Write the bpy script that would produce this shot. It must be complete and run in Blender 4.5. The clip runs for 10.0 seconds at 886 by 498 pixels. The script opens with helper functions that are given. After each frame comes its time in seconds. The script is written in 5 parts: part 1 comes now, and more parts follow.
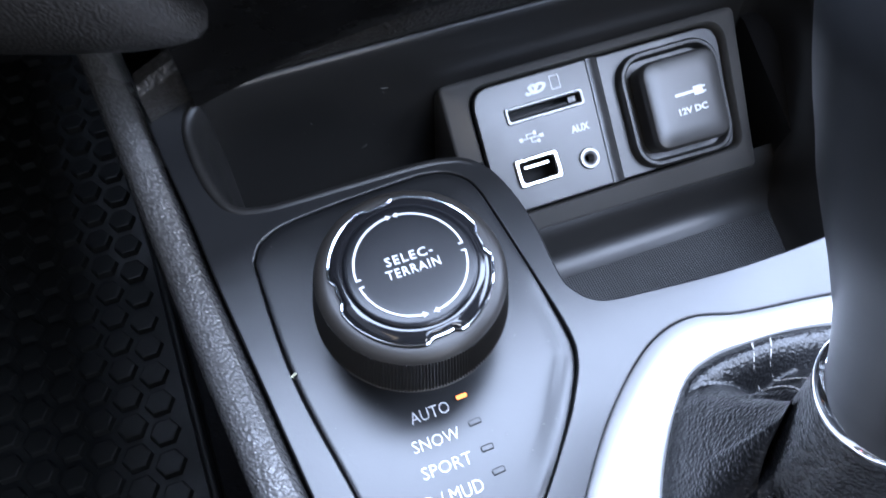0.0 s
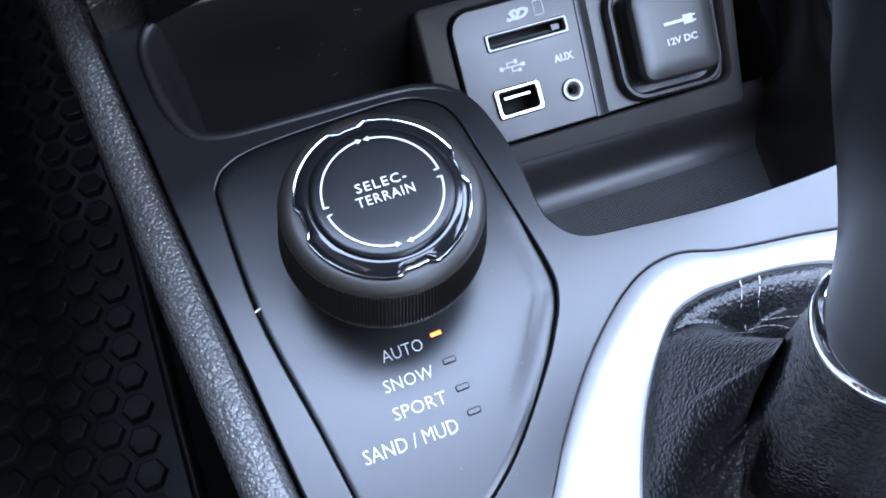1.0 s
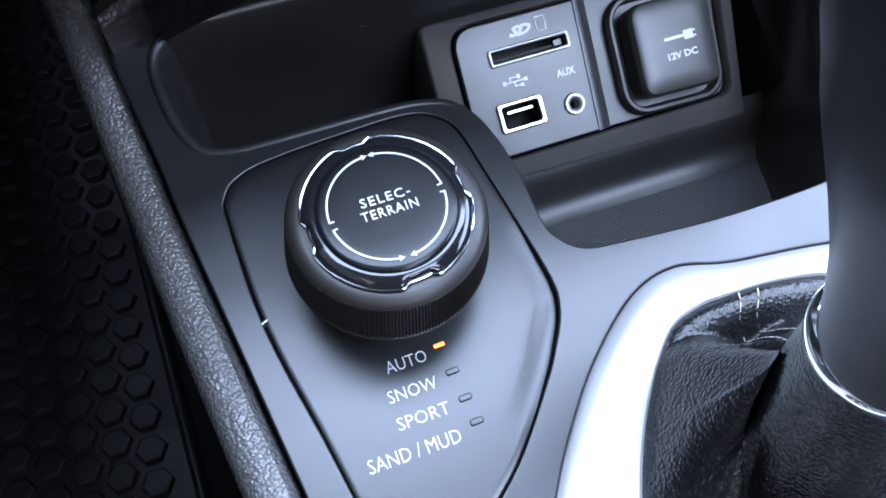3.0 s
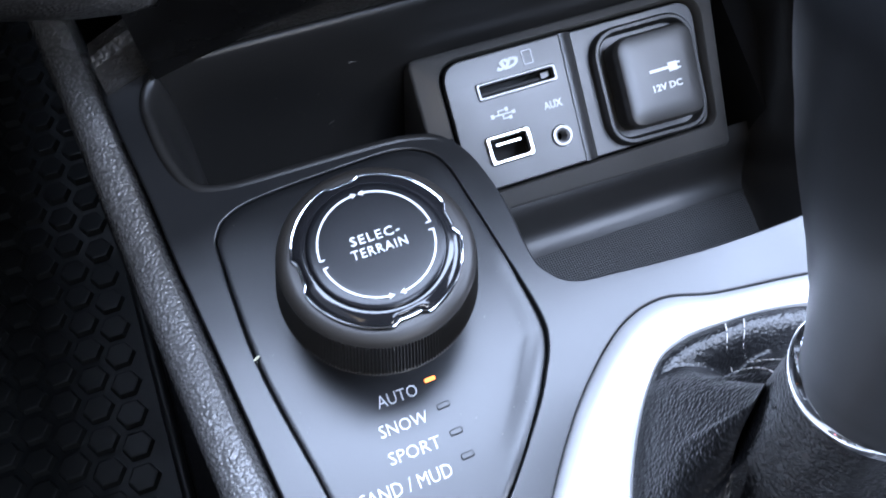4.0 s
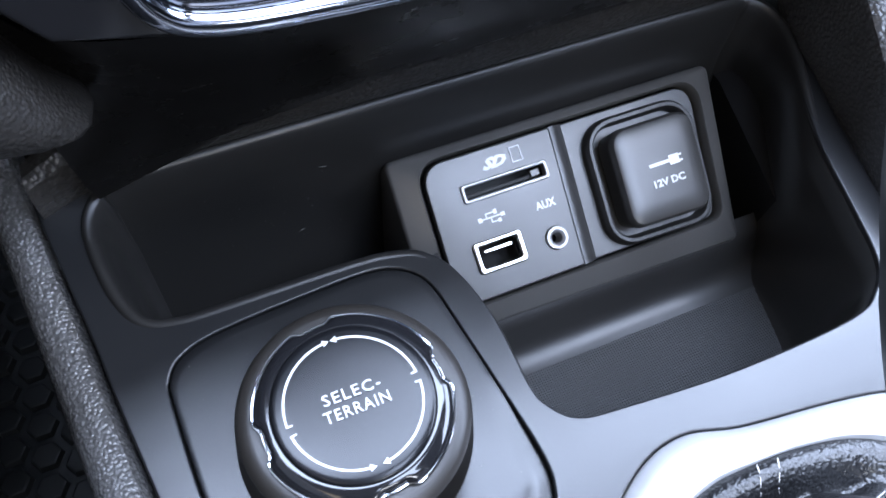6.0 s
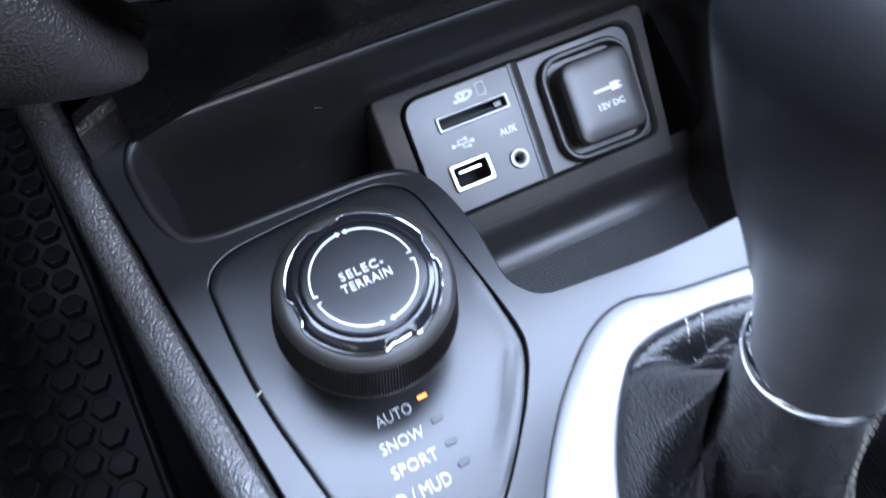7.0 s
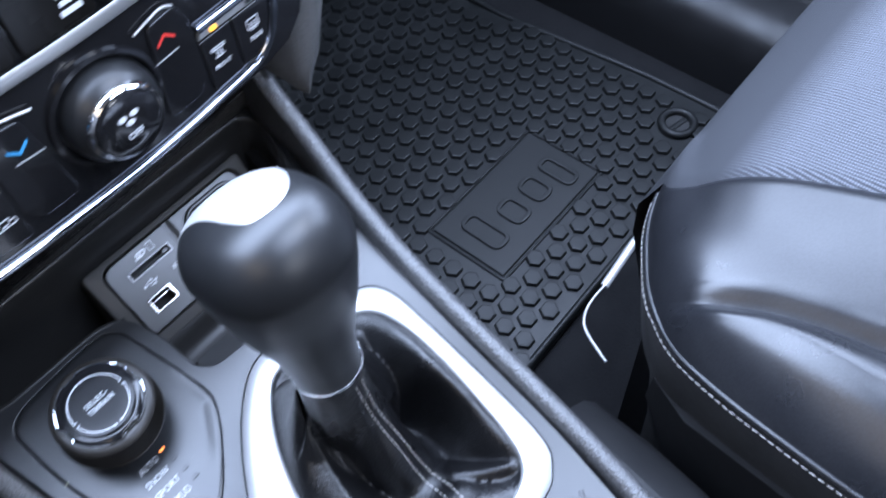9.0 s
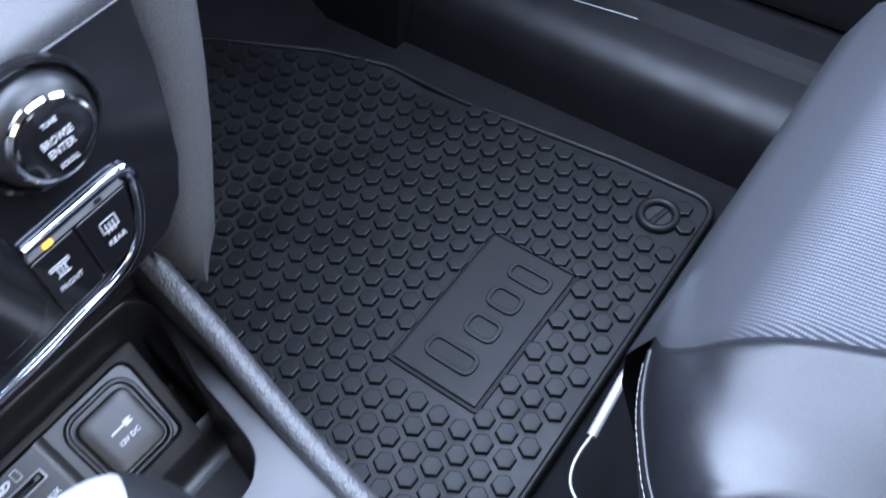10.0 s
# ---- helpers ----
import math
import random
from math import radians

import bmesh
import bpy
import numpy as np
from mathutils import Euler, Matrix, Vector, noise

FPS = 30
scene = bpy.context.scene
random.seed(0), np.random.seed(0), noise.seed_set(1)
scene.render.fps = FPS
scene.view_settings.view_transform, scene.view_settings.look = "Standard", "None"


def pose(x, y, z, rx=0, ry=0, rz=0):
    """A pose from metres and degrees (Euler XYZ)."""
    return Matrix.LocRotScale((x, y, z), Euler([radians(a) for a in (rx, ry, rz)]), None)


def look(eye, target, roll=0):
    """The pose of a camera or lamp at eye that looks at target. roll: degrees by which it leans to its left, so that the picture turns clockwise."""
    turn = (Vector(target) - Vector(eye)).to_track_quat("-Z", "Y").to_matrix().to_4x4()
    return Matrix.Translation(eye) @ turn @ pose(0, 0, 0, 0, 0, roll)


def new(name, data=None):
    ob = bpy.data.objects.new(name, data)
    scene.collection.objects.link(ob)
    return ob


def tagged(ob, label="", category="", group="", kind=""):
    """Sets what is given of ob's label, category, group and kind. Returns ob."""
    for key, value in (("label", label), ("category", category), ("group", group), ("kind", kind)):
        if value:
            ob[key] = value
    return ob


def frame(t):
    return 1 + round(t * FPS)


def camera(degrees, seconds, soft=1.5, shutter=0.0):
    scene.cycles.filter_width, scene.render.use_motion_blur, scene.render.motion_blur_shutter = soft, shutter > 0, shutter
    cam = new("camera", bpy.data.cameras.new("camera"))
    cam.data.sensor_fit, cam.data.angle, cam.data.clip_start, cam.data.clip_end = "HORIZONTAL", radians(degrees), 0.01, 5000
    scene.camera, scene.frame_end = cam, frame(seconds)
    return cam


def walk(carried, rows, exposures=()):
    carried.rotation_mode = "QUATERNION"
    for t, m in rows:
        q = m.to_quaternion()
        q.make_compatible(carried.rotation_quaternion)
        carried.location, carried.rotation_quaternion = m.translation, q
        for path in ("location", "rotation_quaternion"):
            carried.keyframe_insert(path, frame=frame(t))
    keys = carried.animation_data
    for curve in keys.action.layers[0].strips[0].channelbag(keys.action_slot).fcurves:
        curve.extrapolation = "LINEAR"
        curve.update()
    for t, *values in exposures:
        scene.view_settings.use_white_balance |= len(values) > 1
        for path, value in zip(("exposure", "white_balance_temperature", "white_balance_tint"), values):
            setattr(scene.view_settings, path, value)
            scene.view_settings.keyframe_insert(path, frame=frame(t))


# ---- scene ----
cam = camera(55.0, 10.0, soft=1.7, shutter=0.4)
PATH = [
    (0, (-0.03317, -0.11030, 0.53568), (0.3371, 1.0132, -1.0770), -2.84),
    (0.5, (-0.03135, -0.10473, 0.52330), (0.3677, 0.9360, -1.1373), -0.13),
    (1, (-0.03225, -0.10713, 0.52195), (0.3589, 0.9078, -1.1564), 0.06),
    (1.5, (-0.03236, -0.10748, 0.52206), (0.3487, 0.8975, -1.1646), 0.00),
    (2, (-0.03327, -0.10742, 0.52363), (0.3524, 0.9002, -1.1604), 0.21),
    (2.5, (-0.03235, -0.10910, 0.52542), (0.3476, 0.9196, -1.1471), -0.55),
    (3.8, (-0.03176, -0.10753, 0.52678), (0.3694, 0.9406, -1.1287), -0.35),
    (4, (-0.03039, -0.10718, 0.53054), (0.3806, 0.9568, -1.1123), -0.44),
    (4.5, (-0.02113, -0.08877, 0.53070), (0.4280, 1.0341, -1.0622), -0.92),
    (5, (-0.01743, -0.07565, 0.52240), (0.4597, 1.0763, -1.0414), -0.93),
    (5.5, (-0.01722, -0.07546, 0.51817), (0.4766, 1.0668, -1.0475), -0.11),
    (7, (-0.03799, -0.11401, 0.54652), (0.4718, 0.9475, -1.0700), -2.17),
    (7.5, (-0.04778, -0.18116, 0.61140), (0.5883, 0.7162, -1.0590), -0.75),
    (7.8, (-0.03991, -0.20833, 0.65171), (0.6519, 0.6282, -1.0281), -0.87),
    (8, (-0.04708, -0.21291, 0.66360), (0.6777, 0.5780, -1.0243), -0.44),
    (8.2, (-0.05176, -0.22103, 0.67870), (0.6742, 0.5686, -1.0093), -1.85),
    (8.5, (-0.05347, -0.22365, 0.69156), (0.6878, 0.5615, -0.9919), -3.06),
    (9, (-0.01260, -0.22849, 0.71811), (0.7859, 0.5495, -0.9424), -5.32),
    (9.2, (0.00350, -0.22671, 0.71865), (0.8301, 0.5489, -0.9291), -5.97),
    (9.5, (0.03314, -0.20741, 0.70679), (0.8958, 0.5596, -0.9265), -5.88),
    (9.7, (0.05456, -0.18857, 0.69145), (0.9446, 0.5754, -0.9285), -5.15),
    (10, (0.08407, -0.16868, 0.68055), (0.9780, 0.6122, -0.9291), -5.99),
]
walk(cam, [(t, look(eye, target, roll)) for t, eye, target, roll in PATH],
     [(0.0, 0.4, 6500, 10), (0.6, 0.07, 6250, 10), (2.5, 0.04, 6250, 10), (3.9, 0.25, 6500, 10), (5.5, 0.42, 6750, 10), (7.0, 0.35, 6500, 10), (7.6, 0.1, 6400, 10), (8.3, -0.1, 6350, 10), (9.5, -0.1, 6500, 10), (10.0, 0.0, 6550, 10)])
from mathutils.bvhtree import BVHTree

# ---------------------------------------------------------------- light
world = bpy.data.worlds.new("sky")
scene.world = world
world.use_nodes = True
wn = world.node_tree.nodes
wl = world.node_tree.links
sky = wn.new("ShaderNodeTexSky")
sky.sky_type, sky.sun_disc = "NISHITA", False
sky.sun_elevation, sky.sun_rotation = radians(48), radians(130)
wl.new(sky.outputs[0], wn["Background"].inputs[0])
wn["Background"].inputs[1].default_value = 0.05

sun = new("sun", bpy.data.lights.new("sun", "SUN"))
sun.data.energy, sun.data.angle, sun.data.color = 0.6, radians(18), (1.0, 0.93, 0.84)
sun.matrix_world = look((1.5, -1.3, 2.4), (0.0, -0.2, 0.3))


def window_lamp(name, eye, target, width, height, watts, color):
    d = bpy.data.lights.new(name, "AREA")
    d.shape, d.size, d.size_y, d.energy, d.color = "RECTANGLE", width, height, watts, color
    ob = new(name, d)
    ob.matrix_world = look(eye, target)
    return ob


DAY = (0.70, 0.86, 1.22)
window_lamp("windscreen_daylight", (0.20, 0.28, 1.000), (0.20, -0.03, 0.415), 1.16, 0.70, 54.0, DAY)
window_lamp("passenger_window_daylight", (0.95, -0.14, 0.92), (0.1, -0.05, 0.35), 1.00, 0.36, 20.0, DAY)
# overhead fill added in an unseen roof opening, placed to suit the seat and bin
window_lamp("added_overhead_fill", (0.36, -0.48, 1.125), (0.36, -0.475, 0.2), 0.50, 0.54, 14.0, DAY)
window_lamp("driver_window_daylight", (-0.405, -0.20, 0.97), (0.60, -0.10, 0.76), 0.80, 0.34, 2.4, (1.06, 0.90, 0.74))
window_lamp("rear_window_daylight", (0.42, -1.38, 0.95), (0.15, -0.2, 0.4), 0.8, 0.30, 15.0, (0.86, 0.92, 1.05))


# ---------------------------------------------------------------- materials
def material(name, base, rough=0.5, metal=0.0, spec=0.5):
    m = bpy.data.materials.new(name)
    m.use_nodes = True
    p = m.node_tree.nodes["Principled BSDF"]
    p.inputs["Base Color"].default_value = (*base, 1)
    p.inputs["Roughness"].default_value = rough
    p.inputs["Metallic"].default_value = metal
    p.inputs["Specular IOR Level"].default_value = spec
    return m, m.node_tree.nodes, m.node_tree.links, p


def coords(n, l, scale=(1, 1, 1)):
    tc = n.new("ShaderNodeTexCoord")
    mp = n.new("ShaderNodeMapping")
    mp.inputs["Scale"].default_value = scale
    l.new(tc.outputs["Object"], mp.inputs[0])
    return mp.outputs[0]


def noise_tex(n, l, vec, scale, detail=3.0, rough=0.5):
    t = n.new("ShaderNodeTexNoise")
    t.inputs["Scale"].default_value = scale
    t.inputs["Detail"].default_value = detail
    t.inputs["Roughness"].default_value = rough
    l.new(vec, t.inputs["Vector"])
    return t.outputs["Fac"]


def ramp(n, l, fac, lo, hi, a, b):
    r = n.new("ShaderNodeMapRange")
    r.inputs["From Min"].default_value, r.inputs["From Max"].default_value = lo, hi
    r.inputs["To Min"].default_value, r.inputs["To Max"].default_value = a, b
    l.new(fac, r.inputs["Value"])
    return r.outputs[0]


def bump(n, l, p, height, strength, distance, before=None):
    b = n.new("ShaderNodeBump")
    b.inputs["Strength"].default_value = strength
    b.inputs["Distance"].default_value = distance
    l.new(height, b.inputs["Height"])
    if before:
        l.new(before, b.inputs["Normal"])
    l.new(b.outputs[0], p.inputs["Normal"])
    return b.outputs[0]


def tint(n, l, p, base, fac, lo, hi):
    """Base colour scaled between lo and hi by fac."""
    mix = n.new("ShaderNodeMix")
    mix.data_type = "RGBA"
    mix.inputs[6].default_value = (*[c * lo for c in base], 1)
    mix.inputs[7].default_value = (*[c * hi for c in base], 1)
    l.new(fac, mix.inputs[0])
    l.new(mix.outputs[2], p.inputs["Base Color"])


def plain(name, base, rough, metal=0.0, spec=0.5, fine=900.0, wear=35.0, vary=0.12, relief=0.00004):
    """A moulded surface: broad wear in the gloss, fine grain in the relief."""
    m, n, l, p = material(name, base, rough, metal, spec)
    v = coords(n, l)
    big = noise_tex(n, l, v, wear, 5, 0.6)
    l.new(ramp(n, l, big, 0.3, 0.7, rough * (1 - vary), rough * (1 + vary)), p.inputs["Roughness"])
    tint(n, l, p, base, big, 1 - vary, 1 + vary)
    if relief:
        bump(n, l, p, noise_tex(n, l, v, fine, 2), 0.5, relief)
    return m


def grained(name, base, rough, cell, depth, spec=0.5, stretch=(1, 1, 1), strength=1.0):
    """Leather or leather-grained plastic: pebbles between fine creases."""
    m, n, l, p = material(name, base, rough, 0, spec)
    v = coords(n, l, stretch)
    warp = n.new("ShaderNodeTexNoise")
    warp.inputs["Scale"].default_value = cell * 0.6
    l.new(v, warp.inputs["Vector"])
    add = n.new("ShaderNodeVectorMath")
    add.operation = "MULTIPLY_ADD"
    l.new(warp.outputs["Color"], add.inputs[0])
    add.inputs[1].default_value = (0.9 / cell,) * 3
    l.new(v, add.inputs[2])
    vor = n.new("ShaderNodeTexVoronoi")
    vor.feature = "SMOOTH_F1"
    vor.inputs["Scale"].default_value = cell
    vor.inputs["Smoothness"].default_value = 0.25
    l.new(add.outputs[0], vor.inputs["Vector"])
    inv = ramp(n, l, vor.outputs["Distance"], 0.15, 0.75, 1.0, 0.0)
    wear = noise_tex(n, l, v, 28, 4, 0.6)
    l.new(ramp(n, l, wear, 0.3, 0.7, rough * 0.85, rough * 1.2), p.inputs["Roughness"])
    tint(n, l, p, base, inv, 0.7, 1.15)
    first = bump(n, l, p, inv, strength, depth)
    bump(n, l, p, noise_tex(n, l, v, cell * 3.5, 2), 0.35, depth * 0.35, first)
    return m


DECK = plain("satin_black_plastic", (0.0105, 0.0108, 0.0115), 0.33, spec=0.62, fine=1400, relief=0.00002, vary=0.06)
BIN = plain("moulded_black_plastic", (0.017, 0.0163, 0.0155), 0.34, spec=0.42, fine=1200, relief=0.00003)
SURROUND = plain("grey_panel_surround", (0.062, 0.059, 0.055), 0.34, spec=0.8, fine=1600, relief=0.00002)
PANEL = plain("grey_black_panel", (0.028, 0.027, 0.0255), 0.37, spec=0.62, fine=1600, relief=0.00002)
PIANO = plain("gloss_black_panel", (0.010, 0.010, 0.011), 0.10, fine=60, relief=0.0, vary=0.3)
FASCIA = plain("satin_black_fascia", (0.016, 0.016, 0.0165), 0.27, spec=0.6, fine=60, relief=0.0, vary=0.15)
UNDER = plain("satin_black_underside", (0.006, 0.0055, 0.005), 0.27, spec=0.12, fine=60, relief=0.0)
SILL = plain("sill_plastic", (0.007, 0.007, 0.0075), 0.45, spec=0.30)
DARK = plain("dark_trim_plastic", (0.0065, 0.0065, 0.007), 0.55, spec=0.25)
GAP = plain("shadow_gap_rubber", (0.006, 0.006, 0.006), 0.7, relief=0)
CHROME = plain("bright_chrome", (0.86, 0.87, 0.88), 0.07, 1.0, relief=0, vary=0.25)
SATIN = plain("satin_silver", (0.57, 0.57, 0.57), 0.38, 0.55, fine=1800, relief=0.00001, vary=0.08)
DULL = plain("dull_metal_rim", (0.30, 0.30, 0.30), 0.40, 0.6, relief=0)
# chrome with the dark bluish reflection put into its colour
TRIM_DIMMED = plain("chrome_painted_dark_reflection", (0.50, 0.53, 0.60), 0.09, 1.0, relief=0, vary=0.25)
PEWTER = plain("satin_grey_trim", (0.26, 0.26, 0.26), 0.38, 0.5, relief=0)
STEEL = plain("port_steel", (0.72, 0.70, 0.66), 0.22, 1.0, relief=0)
# black soft trim; the paler base stands in for windscreen sheen on the left rail
RAIL_SHEEN = grained("grained_trim_painted_sheen", (0.098, 0.096, 0.094), 0.25, 1050, 0.00028, spec=0.65, strength=1.0)
RAIL_FINE = grained("grained_side_trim", (0.058, 0.058, 0.059), 0.31, 800, 0.00026, spec=0.6, strength=0.9)
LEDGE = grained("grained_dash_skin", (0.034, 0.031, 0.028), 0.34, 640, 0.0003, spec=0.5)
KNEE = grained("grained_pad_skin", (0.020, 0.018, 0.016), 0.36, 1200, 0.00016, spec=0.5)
# black grained skin, its base paled to carry the light glinting off the grain
COLUMN_LIT = grained("column_skin_painted_glint", (0.10, 0.098, 0.096), 0.34, 1500, 0.00016, spec=0.5, strength=0.8)
BOOT = grained("boot_leather", (0.0042, 0.0042, 0.0047), 0.30, 1000, 0.00013, spec=0.5)
LEATHER = grained("seat_leather", (0.0125, 0.013, 0.0150), 0.30, 750, 0.00005, strength=0.4)
RUBBER = plain("mat_rubber", (0.0076, 0.0082, 0.0084), 0.46, spec=0.24, fine=700, relief=0.0001, wear=18, vary=0.25)
SOFT = plain("soft_touch_black", (0.0085, 0.009, 0.0098), 0.40, fine=1800, relief=0.00001, wear=22, vary=0.05)
FACE_BLACK = plain("satin_knob_face", (0.0065, 0.0067, 0.0075), 0.24, spec=0.28, fine=1800, relief=0.00001, wear=60, vary=0.08)
SKIRT = plain("knob_rubber", (0.019, 0.0165, 0.014), 0.45)
CARPET = plain("dark_carpet", (0.0055, 0.0055, 0.006), 0.95, fine=420, relief=0.002, spec=0.2)
SHELL = plain("cabin_lining", (0.018, 0.017, 0.016), 0.85, fine=300, relief=0.0002)
ROOF = plain("headliner_cloth", (0.10, 0.095, 0.09), 0.9, fine=500, relief=0.0002)
WHITE = plain("white_print", (0.66, 0.67, 0.68), 0.5, relief=0)
THREAD = plain("pale_thread", (0.46, 0.44, 0.41), 0.8, fine=2500, relief=0.0001)
SIDECLOTH = plain("seat_side_cloth", (0.010, 0.010, 0.0105), 0.9, fine=900, relief=0.0003)
RED = plain("red_print", (0.75, 0.05, 0.04), 0.5, relief=0)
BLUE = plain("blue_print", (0.05, 0.32, 0.62), 0.5, relief=0)
STRIP = plain("light_guide_strip", (0.22, 0.22, 0.22), 0.35, relief=0)
DUST = plain("grey_dust", (0.10, 0.098, 0.09), 0.9, relief=0)
FUZZ = plain("lint", (0.55, 0.55, 0.40), 0.9, relief=0)


def glow(name, color, strength):
    m, n, l, p = material(name, color, 0.4)
    p.inputs["Emission Color"].default_value = (*color, 1)
    p.inputs["Emission Strength"].default_value = strength
    return m


AMBER = glow("amber_lit_lens", (1.0, 0.27, 0.06), 2.6)
REDLED = glow("red_lit_lens", (1.0, 0.08, 0.10), 2.5)
YELLOW = glow("yellow_lit_lens", (1.0, 0.50, 0.06), 1.6)


def cloth_material():
    m, n, l, p = material("ribbed_seat_cloth", (0.16, 0.165, 0.18), 0.9, 0, 0.25)
    v = coords(n, l)
    sep = n.new("ShaderNodeSeparateXYZ")
    l.new(v, sep.inputs[0])

    def wave(axis, scale, profile="SIN"):
        w = n.new("ShaderNodeTexWave")
        w.bands_direction, w.wave_profile = axis, profile
        w.inputs["Scale"].default_value = scale
        w.inputs["Distortion"].default_value = 0.6
        w.inputs["Detail Scale"].default_value = 3.0
        l.new(v, w.inputs["Vector"])
        return w.outputs["Fac"]

    ribs, picks = wave("X", 135), wave("Y", 200)
    mul = n.new("ShaderNodeMath")
    mul.operation = "MULTIPLY"
    l.new(ribs, mul.inputs[0])
    l.new(ramp(n, l, picks, 0.0, 1.0, 0.45, 1.0), mul.inputs[1])
    mask = ramp(n, l, sep.outputs["Y"], -0.135, -0.160, 0.0, 1.0)
    mul2 = n.new("ShaderNodeMath")
    mul2.operation = "MULTIPLY"
    l.new(mul.outputs[0], mul2.inputs[0])
    l.new(mask, mul2.inputs[1])
    fine = noise_tex(n, l, v, 1500, 2)
    tint(n, l, p, (0.046, 0.048, 0.054), mul2.outputs[0], 0.6, 3.4)
    first = bump(n, l, p, mul2.outputs[0], 0.8, 0.0006)
    bump(n, l, p, fine, 0.6, 0.0003, first)
    return m


CLOTH = cloth_material()


def floor_pattern_material():
    """Fine diamond knurl of the bin's rubber floor."""
    m, n, l, p = material("knurled_bin_rubber", (0.026, 0.026, 0.0265), 0.42)
    v = coords(n, l)
    vor = n.new("ShaderNodeTexVoronoi")
    vor.inputs["Scale"].default_value = 1150
    vor.inputs["Randomness"].default_value = 0.0
    l.new(v, vor.inputs["Vector"])
    bump(n, l, p, ramp(n, l, vor.outputs["Distance"], 0.1, 0.6, 1, 0), 0.9, 0.0003)
    return m


KNURL = floor_pattern_material()


# ---------------------------------------------------------------- builders
def thing(name, label, category, group="", at=(0, 0, 0), kind=""):
    ob = new(name)
    ob.location = at
    ob.empty_display_size = 0.02
    return tagged(ob, label, category, group, kind)


def link_mesh(name, me, mat, parent=None, label=""):
    if mat:
        me.materials.clear()
        me.materials.append(mat)
    ob = new(name, me)
    if parent:
        ob.parent = parent
        m = Matrix.Translation(parent.location) if parent.type == "EMPTY" else Matrix()
        ob.matrix_parent_inverse = m.inverted()
    if label:
        tagged(ob, label)
    return ob


def part(name, bm, mat, parent=None, label="", smooth=True, angle=35):
    """Links a bmesh as one object under its thing."""
    bmesh.ops.remove_doubles(bm, verts=bm.verts, dist=1e-7)
    bmesh.ops.recalc_face_normals(bm, faces=bm.faces)
    me = bpy.data.meshes.new(name)
    bm.to_mesh(me)
    bm.free()
    if smooth:
        me.polygons.foreach_set("use_smooth", [True] * len(me.polygons))
        me.set_sharp_from_angle(angle=radians(angle))
    return link_mesh(name, me, mat, parent, label)


def catmull(pts, n=6, closed=True):
    """A smooth line through points of any dimension."""
    pts = [np.array(p, float) for p in pts]
    k = len(pts)
    out = []
    for i in range(k if closed else k - 1):
        if closed:
            a, b, c, d = (pts[(i + j) % k] for j in (-1, 0, 1, 2))
        else:
            a, b, c, d = pts[max(i - 1, 0)], pts[i], pts[i + 1], pts[min(i + 2, k - 1)]
        for s in range(n):
            t = s / n
            out.append(0.5 * (2 * b + (c - a) * t + (2 * a - 5 * b + 4 * c - d) * t * t + (3 * b - a - 3 * c + d) * t ** 3))
    if not closed:
        out.append(pts[-1])
    return out


def rounded(pts, r, n=6):
    """A polygon with rounded corners; r is one radius or one each."""
    out = []
    k = len(pts)
    for i in range(k):
        p, a, b = (Vector(pts[(i + j) % k]) for j in (0, -1, 1))
        rr = r[i] if isinstance(r, (list, tuple)) else r
        u, v = (a - p).normalized(), (b - p).normalized()
        half = math.acos(max(-1, min(1, u.dot(v)))) / 2
        cut = min(rr / math.tan(half), 0.48 * (a - p).length, 0.48 * (b - p).length)
        s, e = p + u * cut, p + v * cut
        for j in range(n + 1):
            t = j / n
            out.append(tuple((1 - t) ** 2 * s + 2 * t * (1 - t) * p + t * t * e))
    return out


def box2(x0, y0, x1, y1, r, n=6):
    return rounded([(x0, y0), (x1, y0), (x1, y1), (x0, y1)], r, n)


def circle2(cx, cy, r, n=48):
    return [(cx + r * math.cos(2 * math.pi * i / n), cy + r * math.sin(2 * math.pi * i / n)) for i in range(n)]


def plate_mesh(name, loops, thick, bevel=0.0, res=2):
    """A flat plate with holes; its top lies at z 0."""
    cu = bpy.data.curves.new(name, "CURVE")
    cu.dimensions, cu.fill_mode = "2D", "BOTH"
    cu.extrude, cu.bevel_depth, cu.bevel_resolution, cu.offset = max(thick / 2 - bevel, 0), bevel, res, -bevel
    for pts in loops:
        sp = cu.splines.new("POLY")
        sp.points.add(len(pts) - 1)
        for q, pt in zip(sp.points, pts):
            q.co = (pt[0], pt[1], 0, 1)
        sp.use_cyclic_u = True
    tmp = bpy.data.objects.new(name, cu)
    me = bpy.data.meshes.new_from_object(tmp)
    bpy.data.objects.remove(tmp)
    bpy.data.curves.remove(cu)
    me.transform(Matrix.Translation((0, 0, -thick / 2)))
    return me


def plate(name, loops, thick, mat, parent, m=Matrix(), bevel=0.0, label="", res=2, bend=None, cuts=()):
    me = plate_mesh(name, loops, thick, bevel, res)
    bm = bmesh.new()
    bm.from_mesh(me)
    bpy.data.meshes.remove(me)
    bmesh.ops.remove_doubles(bm, verts=bm.verts, dist=1e-6)
    for c in cuts:
        bmesh.ops.bisect_plane(bm, geom=bm.verts[:] + bm.edges[:] + bm.faces[:], plane_co=(0, c, 0), plane_no=(0, 1, 0))
    if bend:
        for vert in bm.verts:
            vert.co = bend(vert.co)
    bm.transform(m)
    ob = part(name, bm, mat, parent, label, angle=40)
    ob.modifiers.new("weighted_normals", "WEIGHTED_NORMAL").keep_sharp = True
    return ob


